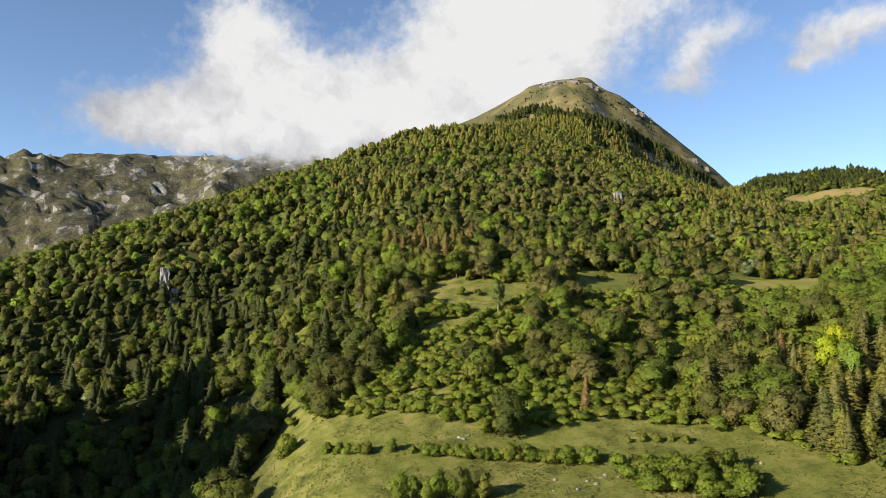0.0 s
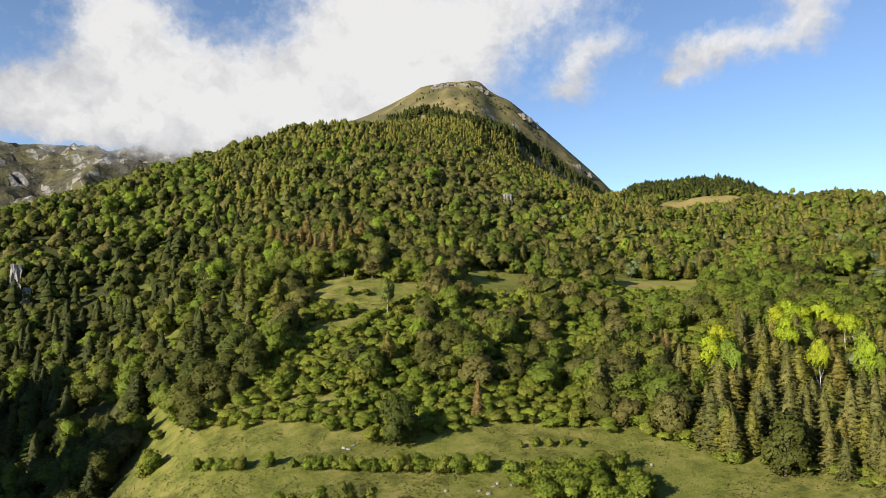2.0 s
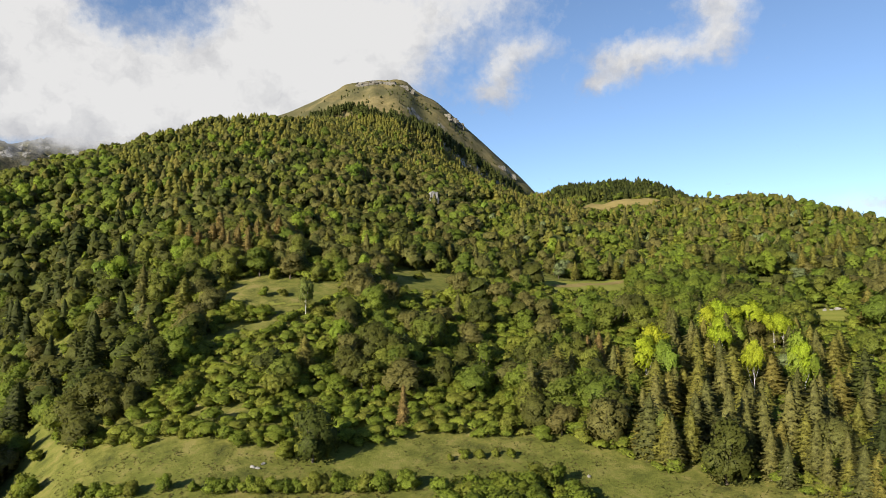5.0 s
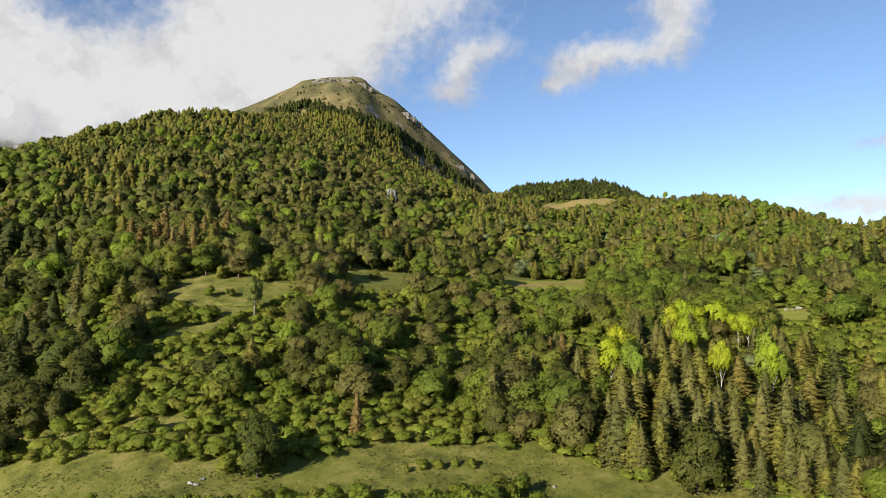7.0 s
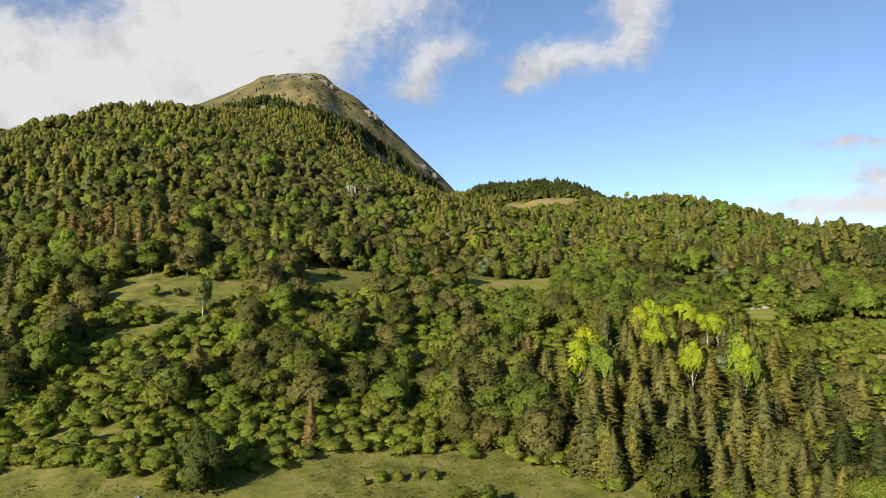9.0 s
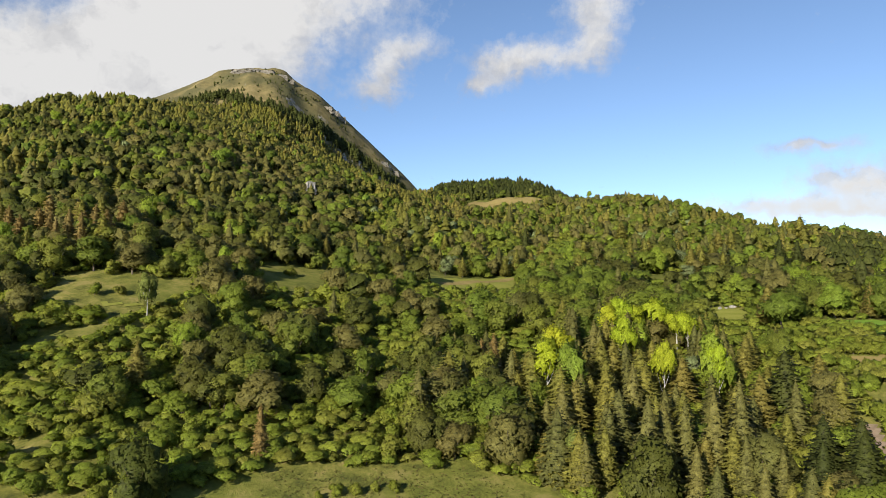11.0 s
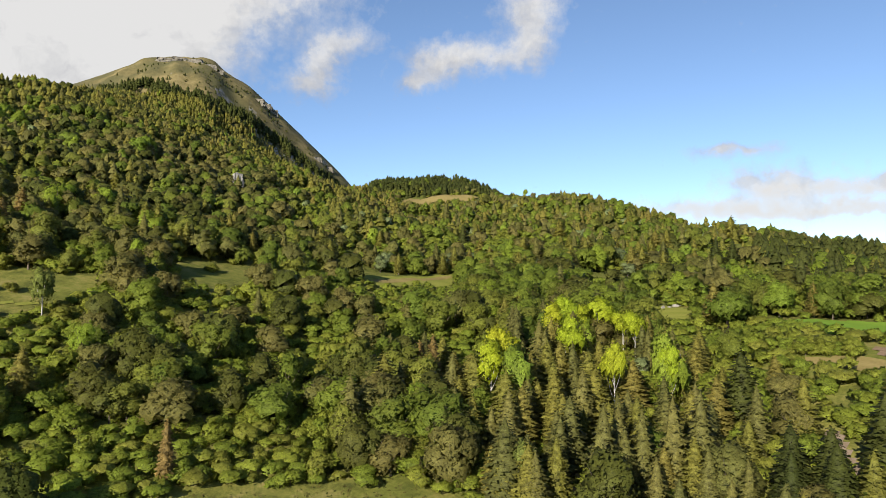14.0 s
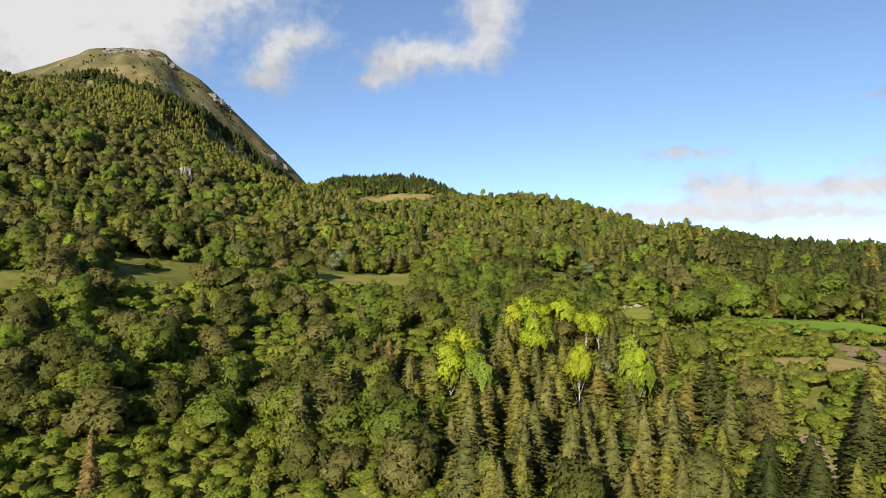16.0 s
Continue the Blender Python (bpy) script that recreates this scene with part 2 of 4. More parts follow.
# ---- shape of the land ----
# Ground height in metres over bearing (degrees from +y) and distance; the camera starts above (0, 0).
RINGS = np.array([100, 155, 200, 260, 340, 480, 700, 1000.0])
SLOPE = {
    -20: (-45, -42, -38, -32, -10, 36, 20, -20),
    -11: (-38, -36, -33, -28, 0, 66, 50, 20),
    -3: (-25, -20, -16, -8, 18, 82, 116, 80),
    5: (-10, -4, 5, 20, 44, 100, 163, 165),
    12: (-8, 0, 13, 34, 60, 112, 188, 240),
    20: (-8, 0, 15, 36, 60, 110, 190, 276),
    28: (-7, 0, 13, 32, 54, 98, 160, 226),
    36: (-6, 0, 11, 27, 46, 80, 120, 172),
    44: (-5, 0, 10, 25, 42, 66, 108, 184),
    52: (-5, 1, 10, 25, 44, 66, 121, 132),
    60: (-3, 8, 20, 29, 38, 60, 95, 92),
    72: (0, 12, 20, 27, 35, 52, 60, 52),
}
PEAK_LINE = ((-2, -150), (6, 100), (12, 320), (17.3, 385), (18.7, 402), (20.6, 426), (22.2, 441), (23.2, 447), (24.6, 449), (26.3, 447), (27.1, 430), (28.8, 409), (30.3, 378), (33.1, 318), (35.9, 255), (39, 174), (44, 58))
RANGE_LINE = ((-40, 540), (-18.7, 684), (-11.5, 712), (-6, 735), (5.5, 815), (14, 860), (22, 560), (32, 100))


def hashed(i, j, seed):
    v = np.sin(i * 127.1 + j * 311.7 + seed * 74.7) * 43758.5453
    return v - np.floor(v)


def value_noise(x, y, seed=0):
    i, j = np.floor(x), np.floor(y)
    u, v = x - i, y - j
    u, v = u * u * (3 - 2 * u), v * v * (3 - 2 * v)
    a, b = hashed(i, j, seed), hashed(i + 1, j, seed)
    c, d = hashed(i, j + 1, seed), hashed(i + 1, j + 1, seed)
    return (a * (1 - u) + b * u) * (1 - v) + (c * (1 - u) + d * u) * v - 0.5


def fbm(x, y, octaves=4, seed=0):
    total, gain = 0, 1.0
    for k in range(octaves):
        total = total + gain * value_noise(x * 2 ** k + 13.7 * k, y * 2 ** k - 7.3 * k, seed + k)
        gain *= 0.5
    return total


def smooth(lo, hi, v):
    u = np.clip((v - lo) / (hi - lo), 0, 1)
    return u * u * (3 - 2 * u)


def hermite(k, v, g, i, x):
    h = k[i + 1] - k[i]
    u = (x - k[i]) / h
    return ((1 + 2 * u) * (1 - u) ** 2 * v[i] + u * (1 - u) ** 2 * h * g[i] + u * u * (3 - 2 * u) * v[i + 1] + u * u * (u - 1) * h * g[i + 1])


BEARINGS = np.array(sorted(SLOPE), float)
TABLE = np.array([SLOPE[int(b)] for b in BEARINGS], float)


def slope_height(az, r):
    """The main hillside: bearing by bearing along the rings, then across the bearings."""
    rr = np.clip(r, RINGS[0], RINGS[-1])
    i = np.clip(np.searchsorted(RINGS, rr, side="right") - 1, 0, len(RINGS) - 2)
    columns = np.stack([hermite(RINGS, row, np.gradient(row, RINGS), i, rr) for row in TABLE], -1)
    a = np.clip(az, BEARINGS[0], BEARINGS[-1])
    j = np.clip(np.searchsorted(BEARINGS, a, side="right") - 1, 0, len(BEARINGS) - 2)
    grads = np.gradient(columns, BEARINGS, axis=-1)
    pick = lambda m, q: np.take_along_axis(m, q[..., None], -1)[..., 0]
    h = BEARINGS[j + 1] - BEARINGS[j]
    u = (a - BEARINGS[j]) / h
    return ((1 + 2 * u) * (1 - u) ** 2 * pick(columns, j) + u * (1 - u) ** 2 * h * pick(grads, j)
            + u * u * (3 - 2 * u) * pick(columns, j + 1) + u * u * (u - 1) * h * pick(grads, j + 1))


def line_height(line, az):
    k = np.array([p[0] for p in line], float)
    v = np.array([p[1] for p in line], float)
    a = np.clip(az, k[0], k[-1])
    i = np.clip(np.searchsorted(k, a, side="right") - 1, 0, len(k) - 2)
    return hermite(k, v, np.gradient(v, k), i, a)


def ground_height(x, y):
    x, y = np.asarray(x, float), np.asarray(y, float)
    az, r = np.degrees(np.arctan2(x, y)), np.hypot(x, y)
    z = slope_height(az, r)
    near = smooth(20, 108, r)
    z = z * near - 24 * (1 - near)                               # an even hollow below the start
    z = z - np.clip(r - 960, 0, 9e9) * 0.36 * smooth(40, 32, az)  - np.clip(r - 1010, 0, 9e9) * 0.3 * smooth(32, 40, az)                     # far side of the hill
    z = z + fbm(x / 45, y / 45, 4, 3) * (2.0 + 9 * smooth(300, 700, r)) * smooth(140, 260, r)
    z = z + fbm(x / 9, y / 9, 2, 9) * 0.35
    # the bare peak behind the hill
    crest = line_height(PEAK_LINE, az)
    back = np.abs(r - 1350)
    spur = fbm(az / 3.1, r / 260, 4, 21)
    peak = crest - np.where(r < 1350, 0.68, 0.8) * np.sqrt(back ** 2 + 40 ** 2) + 27 + spur * 30 * smooth(0, 260, back) + fbm(x / 34, y / 34, 5, 33) * 16 * smooth(0, 70, back) - np.abs(fbm(x / 75, y / 75, 3, 35)) * 26 * smooth(0, 120, back)
    z = np.maximum(z, np.maximum(peak, -160))
    # the rocky range under the cloud
    top = line_height(RANGE_LINE, az)
    rise = smooth(1300, 3900, r) ** 1.15
    ridged = 1 - np.abs(fbm(x / 420, y / 420, 5, 41)) * 2.2
    steps = fbm(x / 150, y / 150, 5, 51)
    crag = np.round((top * rise) / 55 + steps * 2.2) * 55 - steps * 100
    rock = (top + 140) * rise - 150 + (ridged - 0.6) * 95 * smooth(1500, 2300, r) * smooth(4400, 3600, r) + steps * 28 * smooth(1500, 2200, r)
    rock = rock - np.abs(fbm(x / 170, y / 170, 4, 57)) * 46 * smooth(1500, 2200, r)
    rock = rock * 0.72 + (crag - 10) * 0.28 * smooth(1500, 2000, r) + rock * 0.28 * (1 - smooth(1500, 2000, r))
    rock = rock - np.clip(r - 3950, 0, 9e9) * 0.6
    rock = np.where((az > -48) & (az < 32), rock, -160)
    z = np.maximum(z, np.where(r > 1300, rock, -999))
    # an unseen, bare knoll added between the ravine and the sun, to shade it
    z = z + (92 + 130 * fbm(x / 30, y / 30, 4, 77)) * np.exp(-((x + 215) ** 2 + (y - 165) ** 2) / (2 * 70 ** 2)) * smooth(-21, -33, az)
    # behind the camera the land falls to the valley
    side = smooth(84, 130, np.abs(az - 24))
    z = z * (1 - side) + side * (-45 + fbm(x / 260, y / 260, 4, 61) * 40)
    return z

# ---- the ground, one sheet ----
def set_mesh(name, verts, tris, material, smooth_faces=False, outward=None):
    me = bpy.data.meshes.new(name)
    verts, tris = np.asarray(verts, np.float32), np.asarray(tris, np.int32)
    me.vertices.add(len(verts))
    me.vertices.foreach_set("co", verts.ravel())
    k = tris.shape[1]
    me.loops.add(tris.size)
    me.loops.foreach_set("vertex_index", tris.ravel())
    me.polygons.add(len(tris))
    me.polygons.foreach_set("loop_start", np.arange(0, tris.size, k, dtype=np.int32))
    me.polygons.foreach_set("use_smooth", np.full(len(tris), smooth_faces))
    me.materials.append(material)
    me.update(calc_edges=True)
    if outward is not None:
        layer = me.attributes.new("outward", "FLOAT_VECTOR", "POINT")
        layer.data.foreach_set("vector", np.asarray(outward, np.float32).ravel())
    return me


def build_ground():
    az = np.radians(np.concatenate([np.linspace(-24, 88, 400, endpoint=False), np.linspace(88, 336, 90, endpoint=False)]))
    r = np.concatenate([np.linspace(4, 90, 12, endpoint=False), np.geomspace(90, 1500, 150, endpoint=False), np.linspace(1500, 4600, 90)])
    rr, aa = np.meshgrid(r, az, indexing="ij")
    x, y = rr * np.sin(aa), rr * np.cos(aa)
    z = ground_height(x, y)
    n = len(az)
    verts = np.stack([x, y, z], -1).reshape(-1, 3)
    i, j = np.meshgrid(np.arange(len(r) - 1), np.arange(n), indexing="ij")
    a, b = i * n + j, i * n + (j + 1) % n
    quads = np.stack([a, a + n, b + n, b], -1).reshape(-1, 4)
    quads = quads[:, ::-1]
    verts = np.vstack([verts, [[0, 0, float(ground_height(0.0, 1.0))]]])
    hub = len(verts) - 1
    quads = np.vstack([quads, [(2 * j, hub, (2 * j + 2) % n, 2 * j + 1) for j in range(n // 2)]])
    me = set_mesh("ground", verts, quads, LAND, True)
    ob = new("ground", me)
    tagged(ob, "grassy hillside rising to a bare rocky mountain", "ground", kind="structure")
    return ob


build_ground()

# ---- clouds: a far backdrop of sky ----
# bearing, elevation, half width, half height (degrees), thickness
CLOUD_BANK = (
    (-2, 19.5, 3.2, 3.6, 1.0), (0.5, 15.2, 5.5, 3.8, 1.1), (-6, 13.4, 7, 1.9, 1.0), (4, 14.4, 7, 2.6, 1.1),
    (-5, 12.0, 6, 0.9, 0.55), (4, 12.6, 6, 1.0, 0.7),
    (12, 15.6, 7, 3.8, 1.1), (19, 18.5, 7, 5, 1.1), (26, 21.5, 6, 3, 0.6), (-9, 13.2, 3.5, 1.6, 0.8),
    (17, 22.5, 5, 2.6, 0.6), (21.5, 17, 4.5, 3, 0.85), (12, 13.3, 7, 1.6, 1.0), (32, 23.5, 6, 2, 0.5),
)
CLOUD_PUFFS = (
    (34.5, 17.6, 1.5, 2.0, 0.62), (33.0, 16.0, 1.7, 1.0, 0.5), (36.5, 19.6, 2.8, 1.3, 0.5), (43.6, 18.0, 2.2, 1.5, 0.66),
    (47.2, 18.6, 2.8, 1.2, 0.7), (51.5, 19.6, 2.0, 1.9, 0.68), (51.5, 22.2, 2.6, 1.6, 0.6), (42.0, 16.5, 1.4, 0.9, 0.6),
    (66.5, 10.6, 3.0, 0.6, 0.6), (69.5, 8.2, 3.6, 1.1, 0.75), (78, 7.4, 7, 0.7, 0.8), (84, 8.9, 6, 0.8, 0.7), (74, 5.8, 12, 0.8, 0.75), (65, 6.6, 6, 0.7, 0.55), (80.5, 13.6, 1.6, 0.5, 0.5),
)


def cloud_material():
    m, t, b = nodes_of("cloud")
    t.nodes.remove(b)
    uv = add(t, "UVMap")
    deg = add(t, "VectorMath")
    deg.operation = "SCALE"
    deg.inputs["Scale"].default_value = 100
    t.links.new(uv.outputs[0], deg.inputs[0])
    warp = add(t, "TexNoise")
    warp.inputs["Scale"].default_value, warp.inputs["Detail"].default_value, warp.inputs["Roughness"].default_value = 0.42, 7, 0.62
    t.links.new(deg.outputs[0], warp.inputs["Vector"])
    shift = add(t, "VectorMath")
    shift.operation = "MULTIPLY_ADD"
    shift.inputs[1].default_value, shift.inputs[2].default_value = (3.4, 2.6, 0), (-1.7, -1.3, 0)
    t.links.new(warp.outputs["Color"], shift.inputs[0])
    pos = add(t, "VectorMath")
    pos.operation = "ADD"
    t.links.new(deg.outputs[0], pos.inputs[0])
    t.links.new(shift.outputs[0], pos.inputs[1])
    total = None
    for u, v, w, h, k in CLOUD_BANK + CLOUD_PUFFS:
        d = add(t, "VectorMath")
        d.operation = "SUBTRACT"
        t.links.new(pos.outputs[0], d.inputs[0])
        d.inputs[1].default_value = (u, v, 0)
        s = add(t, "VectorMath")
        s.operation = "DIVIDE"
        t.links.new(d.outputs[0], s.inputs[0])
        s.inputs[1].default_value = (w, h, 1)
        dot = add(t, "VectorMath")
        dot.operation = "DOT_PRODUCT"
        t.links.new(s.outputs[0], dot.inputs[0])
        t.links.new(s.outputs[0], dot.inputs[1])
        g = math_node(t, "MULTIPLY", math_node(t, "EXPONENT", math_node(t, "MULTIPLY", dot.outputs["Value"], -1.0)), k)
        total = g if total is None else math_node(t, "ADD", total, g)
    fine = noise_node(t, 0.9, 8, deg.outputs[0], 0.6)
    dense = math_node(t, "ADD", total, math_node(t, "MULTIPLY", math_node(t, "SUBTRACT", fine, 0.5), 0.7))
    alpha = ramp(t, dense, [(0.10, (0, 0, 0)), (0.34, (0.30, 0.30, 0.30)), (0.60, (0.80, 0.80, 0.80)), (0.85, (0.98, 0.98, 0.98))])
    billow = noise_node(t, 0.30, 7, pos.outputs[0], 0.6)
    high = add(t, "SeparateXYZ")
    t.links.new(pos.outputs[0], high.inputs[0])
    lit = math_node(t, "MULTIPLY", math_node(t, "SUBTRACT", high.outputs[1], 15.0), 0.035)
    low = math_node(t, "MULTIPLY", math_node(t, "SUBTRACT", 11.0, high.outputs[1]), 0.06)
    lit = math_node(t, "MAXIMUM", math_node(t, "MAXIMUM", lit, -0.08), low)
    tone = math_node(t, "ADD", math_node(t, "ADD", math_node(t, "MULTIPLY", dense, 0.16), math_node(t, "MULTIPLY", billow, 0.95)), lit)
    shade = ramp(t, tone, [(0.34, (0.44, 0.45, 0.49)), (0.54, (0.66, 0.66, 0.68)), (0.80, (0.93, 0.92, 0.91))])
    em, tr, ms = add(t, "Emission"), add(t, "BsdfTransparent"), add(t, "MixShader")
    t.links.new(shade, em.inputs[0])
    em.inputs[1].default_value = 0.435
    t.links.new(alpha, ms.inputs[0])
    t.links.new(tr.outputs[0], ms.inputs[1])
    t.links.new(em.outputs[0], ms.inputs[2])
    t.links.new(ms.outputs[0], t.nodes["Material Output"].inputs[0])
    return m


def build_clouds(radius=2400):
    na, ne = 70, 24
    az, el = np.linspace(-40, 110, na), np.linspace(4, 50, ne)
    A, E = np.meshgrid(az, el, indexing="ij")
    ra, re = np.radians(A), np.radians(E)
    v = np.stack([radius * np.sin(ra) * np.cos(re), radius * np.cos(ra) * np.cos(re), 36 + radius * np.sin(re)], -1).reshape(-1, 3)
    i, j = np.meshgrid(np.arange(na - 1), np.arange(ne - 1), indexing="ij")
    a = i * ne + j
    q = np.stack([a, a + 1, a + ne + 1, a + ne], -1).reshape(-1, 4)
    me = set_mesh("backdrop", v, q, cloud_material(), True)
    uv = me.uv_layers.new(name="UVMap")
    flat = np.stack([A, E], -1).reshape(-1, 2)[q.ravel()] / 100
    uv.data.foreach_set("uv", flat.astype(np.float32).ravel())
    ob = new("backdrop", me)
    tagged(ob, "bank of white cumulus cloud in a blue sky", "clouds", kind="structure")


build_clouds()

# ---- trees: shapes ----
def part(name, me, parent, label=""):
    ob = new(name, me)
    ob.parent = parent
    return tagged(ob, label) if label else ob


def joined(pieces):
    """Several (verts, tris), or (verts, tris, outward), put into one."""
    n, tris = 0, []
    for p in pieces:
        tris.append(np.asarray(p[1]) + n)
        n += len(p[0])
    out = [np.vstack([p[0] for p in pieces]), np.vstack(tris)]
    if len(pieces[0]) > 2:
        out.append(np.vstack([p[2] for p in pieces]))
    return tuple(out)


ICO_V = np.array([(-1, P, 0) for P in (1.618,)] + [(1, 1.618, 0), (-1, -1.618, 0), (1, -1.618, 0), (0, -1, 1.618), (0, 1, 1.618), (0, -1, -1.618), (0, 1, -1.618),
                 (1.618, 0, -1), (1.618, 0, 1), (-1.618, 0, -1), (-1.618, 0, 1)]) / 1.902
ICO_F = np.array([(0, 11, 5), (0, 5, 1), (0, 1, 7), (0, 7, 10), (0, 10, 11), (1, 5, 9), (5, 11, 4), (11, 10, 2), (10, 7, 6), (7, 1, 8),
                  (3, 9, 4), (3, 4, 2), (3, 2, 6), (3, 6, 8), (3, 8, 9), (4, 9, 5), (2, 4, 11), (6, 2, 10), (8, 6, 7), (9, 8, 1)])


def tube(points, radii, sides=5):
    """A tapered limb along points."""
    pts = np.asarray(points, float)
    rings = []
    for k, (p, r) in enumerate(zip(pts, radii)):
        d = pts[min(k + 1, len(pts) - 1)] - pts[max(k - 1, 0)]
        d = d / (np.linalg.norm(d) + 1e-9)
        u = np.cross(d, (0.31, 0.95, 0.1))
        u /= np.linalg.norm(u)
        w = np.cross(d, u)
        a = np.arange(sides) * 2 * np.pi / sides
        rings.append(p + r * (np.cos(a)[:, None] * u + np.sin(a)[:, None] * w))
    v = np.vstack(rings)
    f = []
    for k in range(len(pts) - 1):
        for s in range(sides):
            a, b = k * sides + s, k * sides + (s + 1) % sides
            f += [(a, b, b + sides), (a, b + sides, a + sides)]
    return v, np.array(f)


def tufts(rng, centres, normals, size, flat=0.55):
    """One bent leaf spray (two triangles) at each centre, facing roughly along its normal."""
    n = len(centres)
    d = normals + rng.normal(0, flat, (n, 3))
    d /= np.linalg.norm(d, axis=1)[:, None]
    u = np.cross(d, rng.normal(0, 1, (n, 3)))
    u /= np.linalg.norm(u, axis=1)[:, None]
    w = np.cross(d, u)
    s = (size * rng.uniform(0.6, 1.35, n))[:, None]
    k = s * rng.uniform(0.5, 0.9, (n, 1))
    v = np.stack([centres - u * s, centres + w * k - d * s * 0.25, centres + u * s, centres - w * k - d * s * 0.25], 1).reshape(-1, 3)
    i = np.arange(n)[:, None] * 4
    return v, np.vstack([i + (0, 1, 2), i + (0, 2, 3)])


def ball_points(rng, n, up=0.15):
    d = rng.normal(0, 1, (n, 3))
    d[:, 2] += up
    return d / np.linalg.norm(d, axis=1)[:, None]


DOME = np.array([f for f in ICO_F if ICO_V[f][:, 2].mean() > -0.45])


def broadleaf_crown(rng, h, w, lobes, leaves, size, base=0.18, core=0.72):
    """A crown of uneven lobes, each a dome of foliage set all over with leaf sprays."""
    out = []
    mid, half = h * (1 + base) / 2, h * (1 - base) / 2
    for k in range(lobes):
        if k == 0:
            d = np.array([0, 0, 0.12])
        else:
            d = ball_points(rng, 1)[0] * rng.uniform(0.45, 0.75)
            if 3 * k < lobes:
                d[2] = -abs(d[2]) * 0.5 - 0.3
        c = np.array([d[0] * w / 2, d[1] * w / 2, mid + d[2] * half])
        r = np.array([w / 2, w / 2, half * 0.95]) * (0.56 if k == 0 else rng.uniform(0.36, 0.56)) * (1.2 - 0.3 * max(d[2], 0))
        if core:
            out.append((ICO_V * r * core * rng.uniform(0.88, 1.12, (12, 1)) + c, DOME, ICO_V * 0.5 + d * 0.6 + (0, 0, 0.25)))
        p = ball_points(rng, leaves)
        bulge = rng.uniform(0.80, 1.10, (leaves, 1))
        v, f = tufts(rng, c + p * r * bulge, p, size)
        out.append((v, f, np.repeat(p * 0.5 + d * 0.6 + (0, 0, 0.25), 4, 0)))
    return joined(out)


def broadleaf_trunk(rng, h, w, thick, base=0.18):
    pieces = [tube([(0, 0, -0.6), (rng.normal(0, .1), rng.normal(0, .1), h * 0.3), (rng.normal(0, .3), rng.normal(0, .3), h * 0.75)], [thick * 1.25, thick * 0.85, thick * 0.3], 6)]
    for k in range(5):
        a, z = k * 1.26 + rng.uniform(0, 0.8), h * rng.uniform(0.2, 0.45)
        out = w * rng.uniform(0.22, 0.36)
        pieces.append(tube([(0, 0, z), (math.cos(a) * out * 0.5, math.sin(a) * out * 0.5, z + h * 0.13), (math.cos(a) * out, math.sin(a) * out, z + h * rng.uniform(0.25, 0.4))], [thick * 0.5, thick * 0.32, thick * 0.12], 4))
    return joined(pieces)


def conifer_crown(rng, h, w, tiers, branches, droop=0.35, base=0.12, loose=0.0, full=0.72, sides=7):
    """A tapering body of needles, with tiers of drooping boughs that stand out of it."""
    quads, body, ways = [], [], []

    def reach(s):
        return w / 2 * (1 - s) ** full * min(1.0, 0.62 + 3.0 * s) + 0.05

    levels = (0.0, 0.16, 0.36, 0.58, 0.8)
    for s in levels:
        for j in range(sides):
            a = 2 * np.pi * (j + 0.5 * (s > 0.1)) / sides + rng.uniform(-0.2, 0.2)
            q = reach(s) * rng.uniform(0.42, 0.64) * (1 - 0.25 * loose)
            body.append((math.cos(a) * q, math.sin(a) * q, h * (base + (1 - base) * (s + rng.uniform(-0.03, 0.03)))))
            ways.append((math.cos(a), math.sin(a), 0.45))
    body.append((0, 0, h * 0.97))
    ways.append((0, 0, 1.0))
    faces = []
    for k in range(len(levels) - 1):
        for j in range(sides):
            a, b = k * sides + j, k * sides + (j + 1) % sides
            faces += [(a, b, b + sides), (a, b + sides, a + sides)]
    top = (len(levels) - 1) * sides
    faces += [(top + j, top + (j + 1) % sides, len(body) - 1) for j in range(sides)]
    for k in range(tiers):
        s = min(max((k + rng.uniform(-0.3, 0.3)) / tiers, 0), 0.98)
        m = max(4, int(branches * (1 - 0.6 * s)))
        for j in range(m):
            a = 2 * np.pi * (j + rng.uniform(-0.4, 0.4)) / m + k * 1.9
            z = h * (base + (1 - base) * s) + rng.uniform(-1.3, 1.3) * h / tiers
            L = reach(s) * rng.uniform(0.78, 1.18) * (1 - loose * rng.uniform(0, 0.5))
            c, sn = math.cos(a), math.sin(a)
            dz = -droop * L * rng.uniform(0.3, 1.3)
            ww = 0.13 * L + rng.uniform(0.16, 0.30)
            for f0, f1, k2 in ((0.42, 0.82, 1.0), (0.66, 1.0, 0.72)):
                fm = f0 + (f1 - f0) * 0.6
                r0, r1, rm, wq = L * f0, L * f1, L * fm, ww * k2 * rng.uniform(0.8, 1.2)
                zm = z + dz * fm - 0.3 * wq
                quads += [(c * r0, sn * r0, z + dz * f0 + 0.1), (c * rm - sn * wq, sn * rm + c * wq, zm), (c * r1, sn * r1, z + dz * f1 + 0.08 * L), (c * rm + sn * wq, sn * rm - c * wq, zm)]
                lift = rng.uniform(-0.1, 0.9)
                ways += [(c, sn, lift)] * 4
    n = np.arange(len(quads) // 4)[:, None] * 4 + len(body)
    v = np.array(body + quads)
    o = np.array(ways, float)
    return v, np.vstack([np.array(faces), n + (0, 2, 1), n + (0, 3, 2)]), o * 0.85


def conifer_trunk(rng, h, thick):
    return tube([(0, 0, -0.6), (rng.normal(0, .06), rng.normal(0, .06), h * 0.5), (0, 0, h * 0.86)], [thick, thick * 0.6, 0.04], 6)


